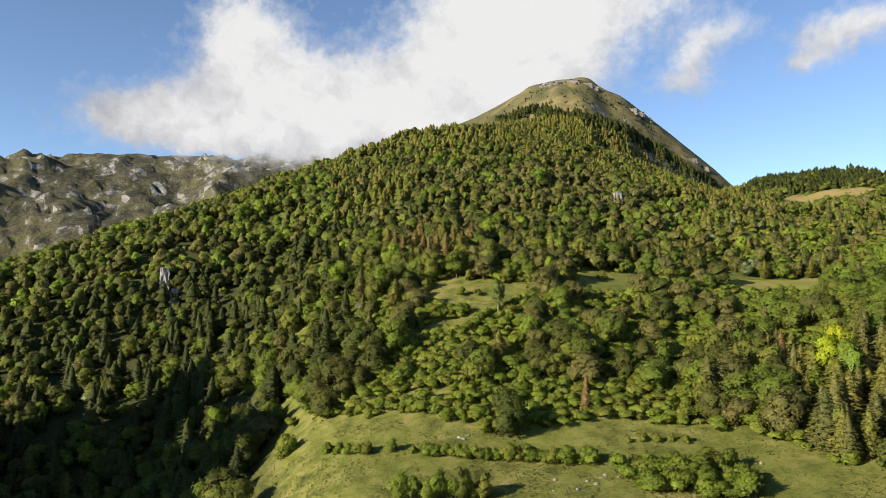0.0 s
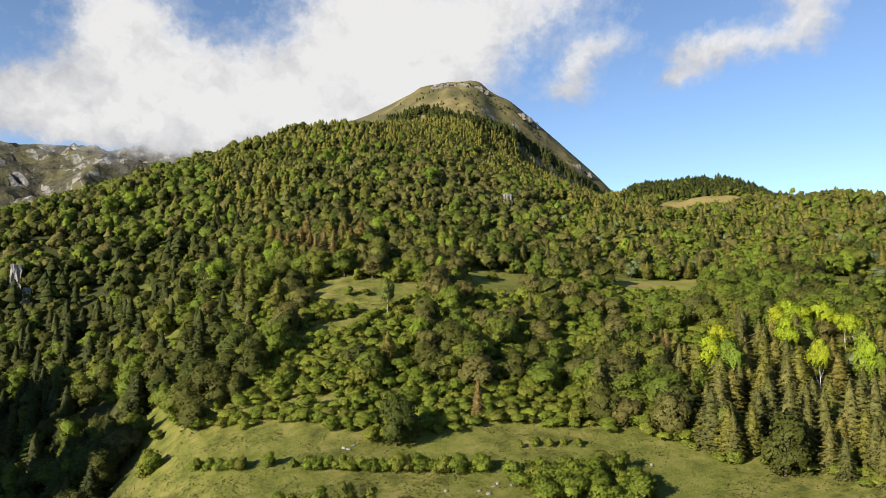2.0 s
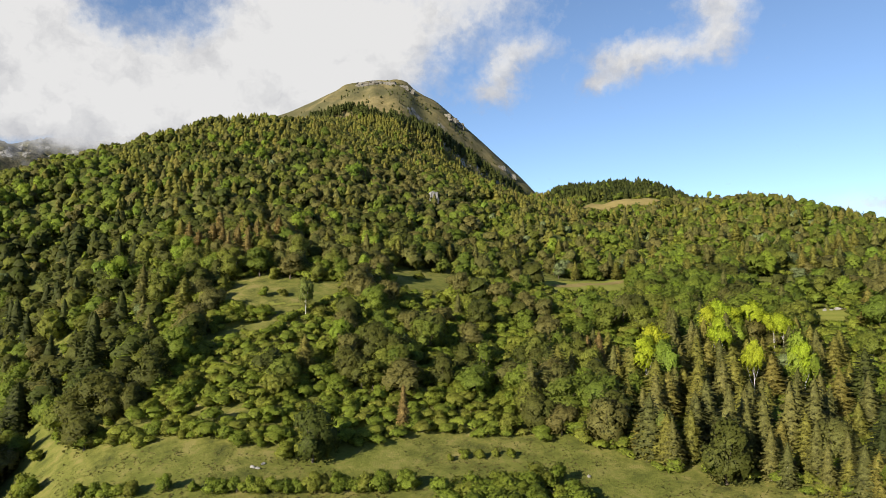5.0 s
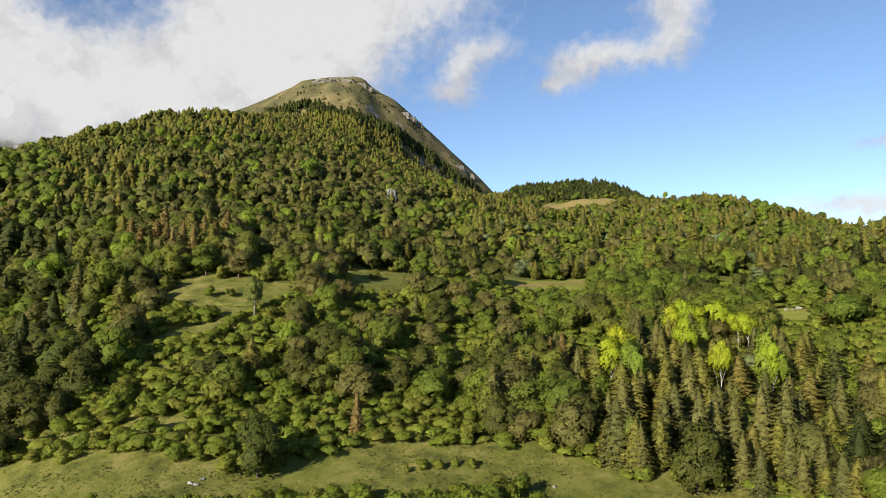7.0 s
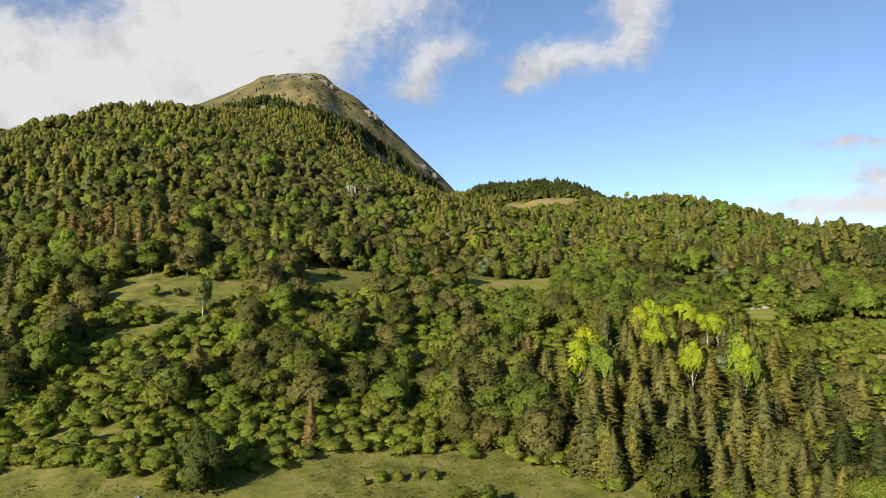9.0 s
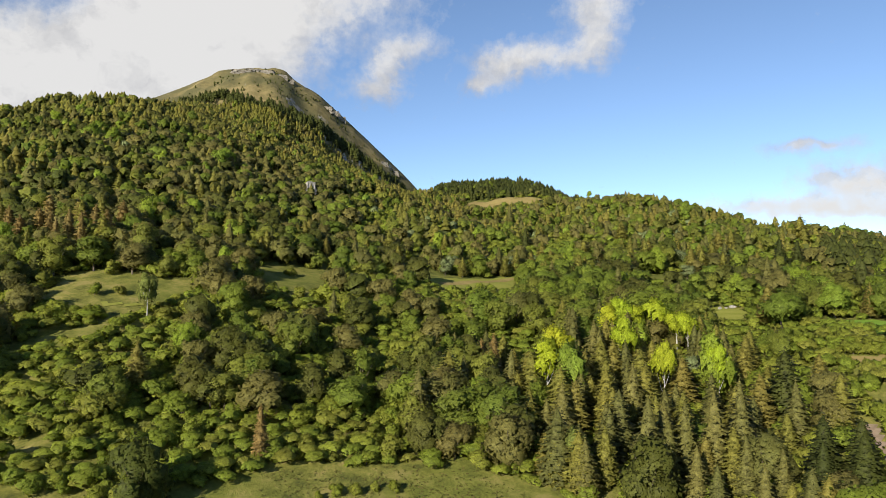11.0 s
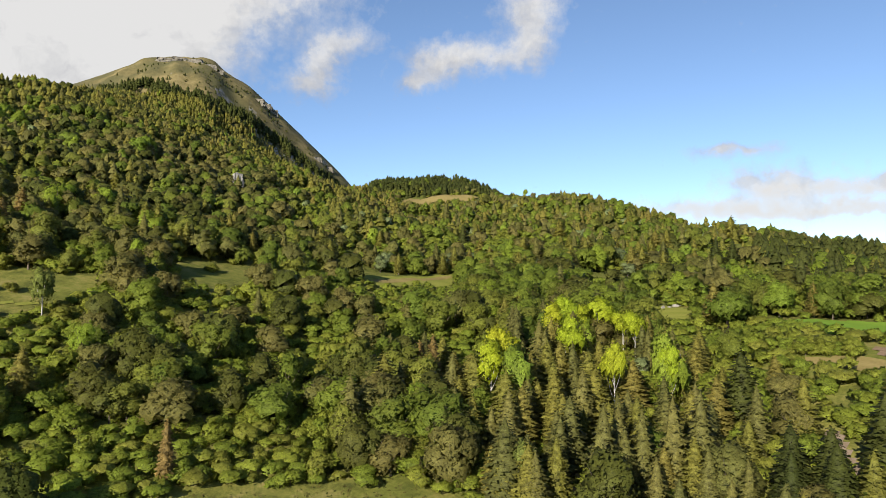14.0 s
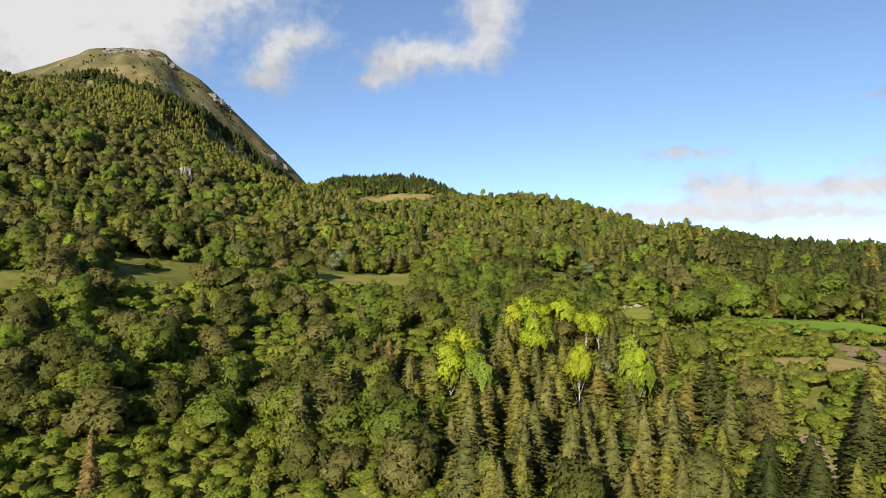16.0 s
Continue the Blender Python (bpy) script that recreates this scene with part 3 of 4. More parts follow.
def far_conifer(rng, h, w, tiers=4, sides=7):
    """Uneven skirts of boughs, one over the other."""
    out = []
    for k in range(tiers):
        s0, s1 = k / tiers, min((k + 1.6) / tiers, 1.0)
        z0, z1 = h * (0.06 + 0.94 * s0), h * (0.06 + 0.94 * s1)
        r = w / 2 * (1 - s0) ** 0.62 * (0.85 if k == 0 else 1.0)
        a = np.arange(sides) * 2 * np.pi / sides + rng.uniform(0, 6)
        rad = r * rng.uniform(0.72, 1.15, sides)
        ring = np.stack([np.cos(a) * rad, np.sin(a) * rad, z0 + rng.uniform(-0.05, 0.05, sides) * h], -1)
        v = np.vstack([ring, [[rng.normal(0, .12), rng.normal(0, .12), z1]]])
        lift = rng.uniform(0.25, 0.6)
        way = np.vstack([np.stack([np.cos(a), np.sin(a), np.full(sides, lift)], -1), [[0, 0, 0.9]]])
        out.append((v, np.array([(i, (i + 1) % sides, sides) for i in range(sides)]), way))
    return joined(out)


# ---- trees: variants, height 1 m in the pattern times the true height ----
SEEDED = np.random.default_rng(11)
SPECIES = {  # height, width, trunk radius
    "broadleaf": (11.0, 8.5, 0.22), "shrub": (4.6, 5.6, 0.10), "larch": (12.5, 7.2, 0.17), "spruce": (13.5, 6.8, 0.20), "dark_spruce": (13.5, 8.0, 0.22),
    "brown": (10.5, 8.5, 0.22), "yellow": (12.5, 6.4, 0.14), "silver": (8.0, 5.5, 0.16),
    "darkleaf": (10.5, 8.0, 0.22), "poplar": (11.0, 6.5, 0.18), "birch": (11.0, 5.0, 0.12), "rust": (10.0, 4.0, 0.15),
}


CONIFERS = ("larch", "spruce", "rust", "dark_spruce")
BARE_STEM = {"shrub": 0.02, "darkleaf": 0.03, "broadleaf": 0.10, "brown": 0.08, "yellow": 0.48, "birch": 0.30}


def crown_of(kind, level):
    """level 0 near, 1 middle, 2 far."""
    h, w, _ = SPECIES[kind]
    rng = SEEDED
    if kind in CONIFERS:
        if level >= 2:
            return far_conifer(rng, h, w * 1.0, 4 if level == 2 else 3, 7 if level == 2 else 6)
        tiers, br = ((27, 14), (14, 9))[level]
        soft = kind in ("larch", "rust")
        return conifer_crown(rng, h, w, tiers, br, 0.28 if soft else 0.45, 0.08, 0.25 if soft else 0.05, 0.55 if soft else 0.66)
    base = BARE_STEM.get(kind, 0.14)
    lobes, leaves, size = ((12, 70, w * 0.044), (7, 22, w * 0.080), (4, 7, w * 0.14), (3, 4, w * 0.17))[level]
    if kind == "shrub":
        lobes = (8, 5, 3, 2)[level]
        size *= 1.15
    return broadleaf_crown(rng, h, w, lobes, leaves, size, base, (0.80, 0.86, 0.95, 1.0)[level])


MID, FAR, FARTHEST = {}, {}, {}
for kind in SPECIES:
    MID[kind] = [crown_of(kind, 1) for _ in range(6)]
    FAR[kind] = [crown_of(kind, 2) for _ in range(8)]
    FARTHEST[kind] = [crown_of(kind, 3) for _ in range(8)]
UNDERGROWTH = [broadleaf_crown(SEEDED, 2.8, 4.4, 2, 12, 0.46, 0.0, 0.95) for _ in range(6)]

# ---- where things grow ----
# Open ground: corners (x, y) in metres.
MEADOWS = {
    "lower_meadow": ((-8, 190), (5, 205), (20, 183), (33, 172), (51, 157), (78, 155), (106, 141), (109, 124), (122, 106), (120, 70), (60, 60), (0, 100)),
    "upper_strip": ((22, 192), (46, 180), (50, 174), (22, 187)),
    "terrace": ((54, 251), (65, 268), (97, 249), (95, 240), (67, 228)),
    "lower_terrace": ((44, 226), (67, 226), (66, 218), (45, 219)),
    "middle_terrace": ((124, 271), (150, 262), (130, 233), (116, 243)),
    "hay_field": ((190, 262), (238, 254), (213, 232), (183, 242)),
    "green_field": ((214, 127), (226, 112), (232, 92), (232, 58), (212, 58), (204, 92), (198, 104)),
    "ploughed_strip": ((191, 95), (196, 86), (193, 56), (185, 56), (184, 91)),
    "gully": ((151, 91.5), (153, 89), (142, 82), (139, 84)),
    "tan_strip": ((179, 106), (184, 88), (181, 56), (172, 60), (173, 98)),
    "upper_pasture": ((470, 560), (560, 655), (604, 604), (588, 560), (540, 528)),
    "small_meadow": ((232, 162), (228, 147), (210, 140), (214, 157)),
}


def inside(poly, x, y):
    hit = np.zeros(np.shape(x), bool)
    for (x0, y0), (x1, y1) in zip(poly, poly[1:] + poly[:1]):
        cross = ((y0 > y) != (y1 > y)) & (x < (x1 - x0) * (y - y0) / (y1 - y0 + 1e-9) + x0)
        hit ^= cross
    return hit


def open_ground(x, y):
    wx, wy = x + 2.2 * fbm(x / 7, y / 7, 2, 71), y + 2.2 * fbm(x / 7, y / 7, 2, 72)
    m = np.zeros(np.shape(x), bool)
    for poly in MEADOWS.values():
        m |= inside(poly, wx, wy)
    return m


# Trees that stand out from the rest: kind, x, y, size, breadth.
SOLITARY = (
    ("darkleaf", 185, 276, 1.02, 1.6), ("spruce", 385, 408, 1.5, 0.9), ("dark_spruce", 288, 299, 1.1, 0.9), ("brown", 241, 305, 0.81, 1.0),
    ("brown", 264, 317, 0.93, 1.0), ("brown", 269, 312, 0.98, 0.9), ("brown", 276, 252, 1.04, 1.0), ("brown", 277, 244, 1.03, 1.1),
    ("darkleaf", 295, 227, 1.15, 1.1), ("darkleaf", 303, 223, 1.16, 1.0), ("spruce", 306, 217, 0.9, 0.9), ("larch", 344, 279, 1.06, 1.5),
    ("larch", 368, 235, 1.15, 1.4), ("larch", 392, 241, 1.2, 1.2), ("darkleaf", 339, 215, 0.74, 1.4), ("brown", 285, 171, 1.07, 1.3),
    ("larch", 488, 245, 1.5, 1.5), ("dark_spruce", 346, 193, 1.06, 1.1), ("dark_spruce", 348, 186, 1.05, 1.1), ("brown", 156, 334, 0.87, 1.2),
    ("silver", 242, 198, 0.67, 1.9), ("silver", 270, 194, 0.72, 1.9), ("poplar", 261, 249, 0.72, 1.8),
    ("brown", 84, 173, 0.9, 1.3), ("darkleaf", 56, 189, 0.85, 1.4), ("darkleaf", 75, 179, 0.72, 1.3), ("larch", 119, 159, 1.1, 1.3),
    ("rust", 134, 165, 1.17, 1.1), ("rust", 139, 166, 1.2, 1.1), ("spruce", 161, 199, 0.75, 1.0), ("darkleaf", 126, 206, 0.87, 1.25),
    ("brown", 113, 209, 0.72, 1.6), ("spruce", 123, 214, 0.7, 0.95), ("brown", 148, 154, 0.75, 1.2), ("spruce", 131, 152, 1.0, 1.1), ("spruce", 145, 98, 0.9, 1.05),
)
KINDS = ("broadleaf", "shrub", "larch", "spruce", "brown", "silver", "darkleaf", "poplar", "dark_spruce")


def choose_plants():
    """A jittered grid of plants: position, kind and size, by the zones of the hillside."""
    rng = np.random.default_rng(5)
    step = 4.4
    gx, gy = np.meshgrid(np.arange(-420, 1180, step), np.arange(20, 1300, step), indexing="ij")
    x = (gx + rng.uniform(-0.48, 0.48, gx.shape) * step).ravel()
    y = (gy + rng.uniform(-0.48, 0.48, gy.shape) * step).ravel()
    az, r = np.degrees(np.arctan2(x, y)), np.hypot(x, y)
    keep = (az > -23) & (az < 87) & (r > 112) & (r < 1300) & ~((az > 30) & (r < 118))
    x, y, az, r = x[keep], y[keep], az[keep], r[keep]
    z = ground_height(x, y)
    n = len(x)
    u, u2 = rng.uniform(0, 1, n), rng.uniform(0, 1, n)
    patch = fbm(x / 38, y / 38, 3, 81)
    patch2 = fbm(x / 75, y / 75, 3, 91)
    W = np.zeros((n, len(KINDS)))       # weights of the kinds
    dens, size = np.full(n, 0.6), np.ones(n)

    def zone(mask, weights, d, s):
        W[mask] = (*weights, 0.22 * weights[0], 0.06 * weights[0] + 0.05, 0)
        dens[mask], size[mask] = d, s

    zone(np.ones(n, bool), (4, 7, 0.3, 0.4, 1.0, 0.1), 0.90, 0.54)                           # shrubby middle slope
    zone((r < 320) & (az > 26) & (az < 44), (2.6, 9, 0.2, 0.3, 1.0, 0.1), 0.92, 0.54)           # fresh green scrub
    zone((r > 320) & (az >= 26), (0.9, 10.0, 0.8, 0.12, 1.3, 0.3), 0.72, 0.56)                     # upper right slope
    zone((r > 560) & (az > 40), (0.9, 8.5, 0.8, 0.10, 1.5, 0.1), 0.66, 0.72)
    zone((r > 380) & (az < 26), (2.2, 0.6, 5.0, 0.6, 1.2, 0.1), 0.52, 1.1)                  # the wooded hill
    zone((r > 290) & (r < 520) & (az > 12) & (az < 30), (2.2, 0.8, 1.8, 0.4, 3.0, 0.1), 0.52, 1.05)
    zone((r > 330) & (az < 5), (6, 1, 0.3, 0.25, 2.2, 0.1), 0.58, 0.9)                        # leafy shoulder
    zone((r > 330) & (r < 620) & (az > 17) & (az < 31), (2.8, 1.2, 0.8, 0.3, 3.0, 0.1), 0.58, 0.92)    # brownish leafy wood
    zone((r > 640) & (az > 8) & (az < 34), (0.6, 0.3, 6, 0.3, 0.9, 0), 0.54, 1.3)
    zone((r > 560) & (az > 22) & (az < 40), (1.4, 0.8, 4, 0.3, 1.0, 0), 0.56, 0.95)
    zone((r > 860) & (az > 38), (6, 1, 0, 0.8, 0.6, 0), 0.75, 0.85)                          # wood on the saddle, its shade given by dark kinds
    zone((r < 400) & (az < np.where(r < 300, 8.5, 7)) & (r > 190), (2.4, 0.4, 0.1, 3.6, 0.3, 0.1), 0.46, 1.08)                    # ravine
    zone((r < 235) & (az > np.where(r > 165, 40.5, 43)) & (az < 55.5), (0.4, 0.6, 4.2, 2.8, 0.6, 0.1), 0.72, 0.98)    # conifer stand
    zone((r < 196) & (az >= 55.5), (0.6, 0.8, 2.4, 4.5, 2.2, 0), 0.62, 1.0)
    zone((r < 290) & (r > 196) & (az > 55.5), (3, 6, 0.2, 0.3, 0.5, 0), 0.55, 0.7)
    zone((r > 288) & (r < 520) & (az > 63.5), (1.4, 1.2, 1.6, 4, 2.0, 0), 0.6, 1.05)          # conifers on the right skyline
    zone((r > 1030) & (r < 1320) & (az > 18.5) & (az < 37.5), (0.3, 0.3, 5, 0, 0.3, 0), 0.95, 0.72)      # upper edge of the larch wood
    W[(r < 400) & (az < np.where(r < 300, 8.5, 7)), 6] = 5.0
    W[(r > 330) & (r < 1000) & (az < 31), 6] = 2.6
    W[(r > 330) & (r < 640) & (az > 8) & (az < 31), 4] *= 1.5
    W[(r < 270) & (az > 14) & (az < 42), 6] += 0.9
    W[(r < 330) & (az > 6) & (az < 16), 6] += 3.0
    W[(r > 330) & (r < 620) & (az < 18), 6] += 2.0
    # where shade lies, spruces give way to the shade-darkened kind
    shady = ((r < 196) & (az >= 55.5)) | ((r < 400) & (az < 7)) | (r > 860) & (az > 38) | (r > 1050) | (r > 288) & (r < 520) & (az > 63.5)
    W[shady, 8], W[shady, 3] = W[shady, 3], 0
    # dark spruce prevails, putting the saddle's shade into the colour
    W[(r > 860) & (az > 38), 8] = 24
    edge = np.interp(az, (18.5, 21, 23.6, 27, 30, 32.2, 33.5, 36.5), (346, 356, 342, 324, 301, 271, 250, 210)) + 5 * patch    # upper edge of the wood and of the shadow band
    # close dark spruces stand in for the shadow band across the peak
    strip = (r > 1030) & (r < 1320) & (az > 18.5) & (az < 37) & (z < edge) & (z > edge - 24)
    gap = patch > np.where((r > 300) & (az > 30) & (r < 720), 0.20, 0.42)
    W[:, 1] *= 1 + 2.5 * np.clip(patch2 * 3, -0.35, 1)
    W[:, 2] *= np.clip(1 + 2.2 * patch, 0.2, 3)
    W[:, 4] *= np.clip(1 + 3.0 * patch2, 0.1, 3)
    W /= W.sum(1, keepdims=True)
    kind = (u[:, None] > np.cumsum(W, 1)).sum(1).clip(0, len(KINDS) - 1)
    dens = np.where(r > 700, dens * 0.86, dens)
    grow = u2 < np.where(kind == 1, dens * 1.45, dens)
    grow &= ~open_ground(x, y) & ~(gap & (r < 1000) & ((kind != 1) | (u2 > 0.42)))
    peak = (r > 985) & (z > edge - 24)
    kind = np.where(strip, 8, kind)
    grow &= (~peak | strip) & ~((r > 1110) & (az > 40)) & ~((r > 1040) & (az < 18))
    for k, sx, sy, size, breadth in SOLITARY:
        grow &= np.hypot(x - sx, y - sy) > 0.36 * SPECIES[k][1] * size * breadth
    # low growth below the terraces, so that they stay open to view
    low = np.zeros(n, bool)
    for step_out in (5, 10, 16, 22, 29, 37):
        low |= open_ground(x + step_out * x / r, y + step_out * y / r) & (r > 176) & (r < 330)
    low |= (az > 6) & (az < 33) & (r < 190)
    low |= (az > 58.6) & (r > 174) & (r < 245)
    kind = np.where(low, 1, kind)
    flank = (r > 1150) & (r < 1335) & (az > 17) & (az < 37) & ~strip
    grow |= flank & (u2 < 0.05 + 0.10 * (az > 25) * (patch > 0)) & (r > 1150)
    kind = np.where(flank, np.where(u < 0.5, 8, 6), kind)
    s = size * rng.uniform(0.7, 1.25, n) * np.where(kind == 1, rng.uniform(0.55, 1.2, n) / np.clip(size, 0.5, 0.85), 1)
    s = np.where((r > 380) & np.isin(kind, (2, 3)), size * (0.82 + 0.28 * ((s * 37.7) % 1)), s)
    s = np.where(low, s * 0.6, np.where(flank, s * 0.45, s))
    s = np.where(np.isin(kind, (0, 4, 6, 7)) & (size > 1.25) & (r < 260), s * 0.66, s)
    s = np.where((r < 235) & (az > 49) & (az < 62), s * 0.84, s)
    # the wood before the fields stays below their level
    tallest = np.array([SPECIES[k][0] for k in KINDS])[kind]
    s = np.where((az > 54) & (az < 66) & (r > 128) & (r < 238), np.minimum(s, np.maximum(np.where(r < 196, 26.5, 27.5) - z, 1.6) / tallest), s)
    # leave out what the crest hides
    hidden = np.zeros(n, bool)
    dx, dy, rise_to = x - 25, y - 40, (z + 16 - 36)
    for f in np.linspace(0.5, 0.985, 24):
        hidden |= (ground_height(25 + dx * f, 40 + dy * f) - 36) / f > rise_to + 3
    below = (36 - z - 16 * s) / r > 0.31       # under the lower edge of every view
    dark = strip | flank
    k = grow & ~(hidden & (r > 330)) & ~below
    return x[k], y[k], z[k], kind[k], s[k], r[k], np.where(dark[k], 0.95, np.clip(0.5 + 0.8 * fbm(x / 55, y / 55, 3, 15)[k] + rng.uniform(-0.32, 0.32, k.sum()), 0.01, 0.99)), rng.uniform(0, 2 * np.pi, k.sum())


def forest_mesh(name, patterns, x, y, z, s, tone, turn, material, label, category):
    """Many plants in one mesh: the patterns turned, scaled and set on the ground."""
    verts, tris, tones, ways, n = [], [], [], [], 0
    which = (np.arange(len(x)) * 7919 + 3) % len(patterns)
    for k, (v, f, o) in enumerate(patterns):
        m = which == k
        c, sn = np.cos(turn[m])[:, None], np.sin(turn[m])[:, None]
        wide = (s[m] * (1.0 + 0.35 * ((tone[m] * 17.3) % 1)))[:, None]
        px = (v[None, :, 0] * c - v[None, :, 1] * sn) * wide + x[m][:, None]
        py = (v[None, :, 0] * sn + v[None, :, 1] * c) * wide + y[m][:, None]
        pz = v[None, :, 2] * s[m][:, None] + z[m][:, None] - 0.3
        q = np.stack([px, py, pz], -1).reshape(-1, 3)
        verts.append(q)
        ways.append(np.stack([o[None, :, 0] * c - o[None, :, 1] * sn, o[None, :, 0] * sn + o[None, :, 1] * c, np.broadcast_to(o[None, :, 2], px.shape)], -1).reshape(-1, 3))
        count = m.sum()
        tris.append((f[None] + (np.arange(count) * len(v))[:, None, None]).reshape(-1, 3) + n)
        tones.append(np.repeat(tone[m], len(v)))
        n += len(q)
    me = set_mesh(name, np.vstack(verts), np.vstack(tris), material, False, np.vstack(ways))
    layer = me.attributes.new("plant", "FLOAT", "POINT")
    layer.data.foreach_set("value", np.concatenate(tones).astype(np.float32))
    return tagged(new(name, me), label, category, kind="stuff")


STUFF_NAMES = {
    "broadleaf": ("broadleaf_wood", "dense green broadleaf wood on the hillside"), "shrub": ("hillside_scrub", "bright green scrub and bushes on the slope"),
    "larch": ("larch_wood", "olive green larches on the steep hill"), "spruce": ("spruce_wood", "dark green spruces among other trees"),
    "brown": ("browning_wood", "olive brown early autumn trees on the slope"), "silver": ("silvery_trees", "pale silvery green trees among the scrub"),
    "darkleaf": ("dark_broadleaf_wood", "dark green round-crowned trees among the wood"), "dark_spruce": ("dark_spruce_wood", "very dark green spruces standing close together, shade in their colour"), "poplar": ("fresh_green_trees", "bright yellowish green trees among the wood"),
}
THING_NAMES = {
    "broadleaf": ("broadleaf_tree", "green broadleaf tree with a rounded uneven crown", "tree", "broadleaf trees on the slope"),
    "shrub": ("bush", "bright green bush growing on the slope", "bush", "bushes on the slope"),
    "larch": ("larch_tree", "olive green larch with loose drooping boughs", "tree", "larches of the stand"),
    "spruce": ("spruce_tree", "dark green spruce with drooping tiers of boughs", "tree", "spruces on the slope"),
    "dark_spruce": ("spruce_tree", "very dark green spruce in the shady ravine, shade in its colour", "tree", "spruces in the ravine"),
    "brown": ("browning_tree", "broadleaf tree with dull olive brown leaves", "tree", "browning trees"),
    "silver": ("silvery_tree", "pale silvery green tree among the scrub", "tree", "silvery trees"),
    "darkleaf": ("dark_broadleaf_tree", "dark green broadleaf tree with a dense round crown", "tree", "dark broadleaf trees"),
    "poplar": ("poplar_tree", "bright fresh green poplar with an upright crown", "tree", "fresh green poplars"),
    "birch": ("birch_tree", "birch with a white trunk and light green leaves", "tree", "birches at the meadow"),
    "rust": ("rusty_larch", "small larch with rusty brown needles", "tree", "rusty larches"),
    "yellow": ("yellow_tree", "tree with bright yellow green autumn leaves", "tree", "yellow autumn trees"),
}


def near_pattern(kind, bark=None):
    """A whole tree as a thing: a trunk with limbs, and a crown."""
    h, w, thick = SPECIES[kind]
    name, label, category, group = THING_NAMES[kind]
    root = new(name)
    tagged(root, label, category, group)
    conifer = kind in CONIFERS
    v, f = conifer_trunk(SEEDED, h, thick) if conifer else broadleaf_trunk(SEEDED, h, w, thick)
    part("stem" if kind == "shrub" else "trunk", set_mesh("trunk", v, f, bark or (STAND_BARK if conifer else BARK), True), root)
    v, f, o = crown_of(kind, 0)
    part("crown", set_mesh("crown", v, f, LEAF[kind], False, o), root)
    return root


used = {}


def plant(kind, x, y, s, turn, wide=1.0, bark=None, label=""):
    """Set a near tree: the first ones of a kind are patterns, the others copies of them."""
    key = (kind, bark.name if bark else "")
    bank = used.setdefault(key, [[], 0])
    m = Matrix.Translation((x, y, float(ground_height(x, y)) - 0.15)) @ Matrix.Rotation(turn, 4, "Z")
    if len(bank[0]) < 6:
        ob = near_pattern(kind, bark)
        bank[0].append(ob)
        ob.matrix_basis = m
    else:
        ob = copy_thing(bank[0][bank[1] % 6], m)
        bank[1] += 1
    ob.scale = (s * wide, s * wide, s)
    if label:
        tagged(ob, label)
    return ob


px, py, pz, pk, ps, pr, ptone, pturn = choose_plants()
eye_gap = np.minimum(np.hypot(px, py), np.hypot(px - 20, py - 40))
NEAR_LIMIT = {"broadleaf": 250, "shrub": 190, "larch": 220, "spruce": 80, "brown": 70, "silver": 30, "darkleaf": 60, "poplar": 24, "dark_spruce": 90}
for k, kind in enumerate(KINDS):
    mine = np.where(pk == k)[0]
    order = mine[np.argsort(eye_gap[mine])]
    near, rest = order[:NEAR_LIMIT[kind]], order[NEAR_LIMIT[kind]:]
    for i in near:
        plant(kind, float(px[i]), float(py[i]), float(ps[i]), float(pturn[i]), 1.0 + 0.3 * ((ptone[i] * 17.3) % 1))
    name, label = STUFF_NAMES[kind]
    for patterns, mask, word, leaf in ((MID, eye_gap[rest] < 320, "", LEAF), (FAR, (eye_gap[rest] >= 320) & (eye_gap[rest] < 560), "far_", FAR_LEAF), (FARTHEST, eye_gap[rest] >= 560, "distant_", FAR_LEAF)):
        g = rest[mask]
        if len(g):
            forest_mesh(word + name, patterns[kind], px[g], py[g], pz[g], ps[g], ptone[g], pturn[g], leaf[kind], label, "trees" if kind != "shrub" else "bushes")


def undergrowth():
    """Low bushes that close the ground between the trees."""
    rng = np.random.default_rng(23)
    step = 3.3
    gx, gy = np.meshgrid(np.arange(-110, 330, step), np.arange(40, 330, step), indexing="ij")
    x = (gx + rng.uniform(-0.5, 0.5, gx.shape) * step).ravel()
    y = (gy + rng.uniform(-0.5, 0.5, gy.shape) * step).ravel()
    az, r = np.degrees(np.arctan2(x, y)), np.hypot(x, y)
    m = (az > 3) & (az < 84) & (r > 125) & (r < 300) & ~open_ground(x, y)
    m &= rng.uniform(0, 1, len(x)) < np.where(r < 230, 0.95, 0.7)
    x, y = x[m], y[m]
    seen = (36 - ground_height(x, y) - 3) / np.hypot(x, y) < 0.31
    x, y = x[seen], y[seen]
    s = rng.uniform(0.7, 1.45, len(x))
    forest_mesh("undergrowth", UNDERGROWTH, x, y, ground_height(x, y), s, rng.uniform(0, 1, len(x)), rng.uniform(0, 6.28, len(x)), LEAF["shrub"], "low green undergrowth between the trees", "bushes")


undergrowth()

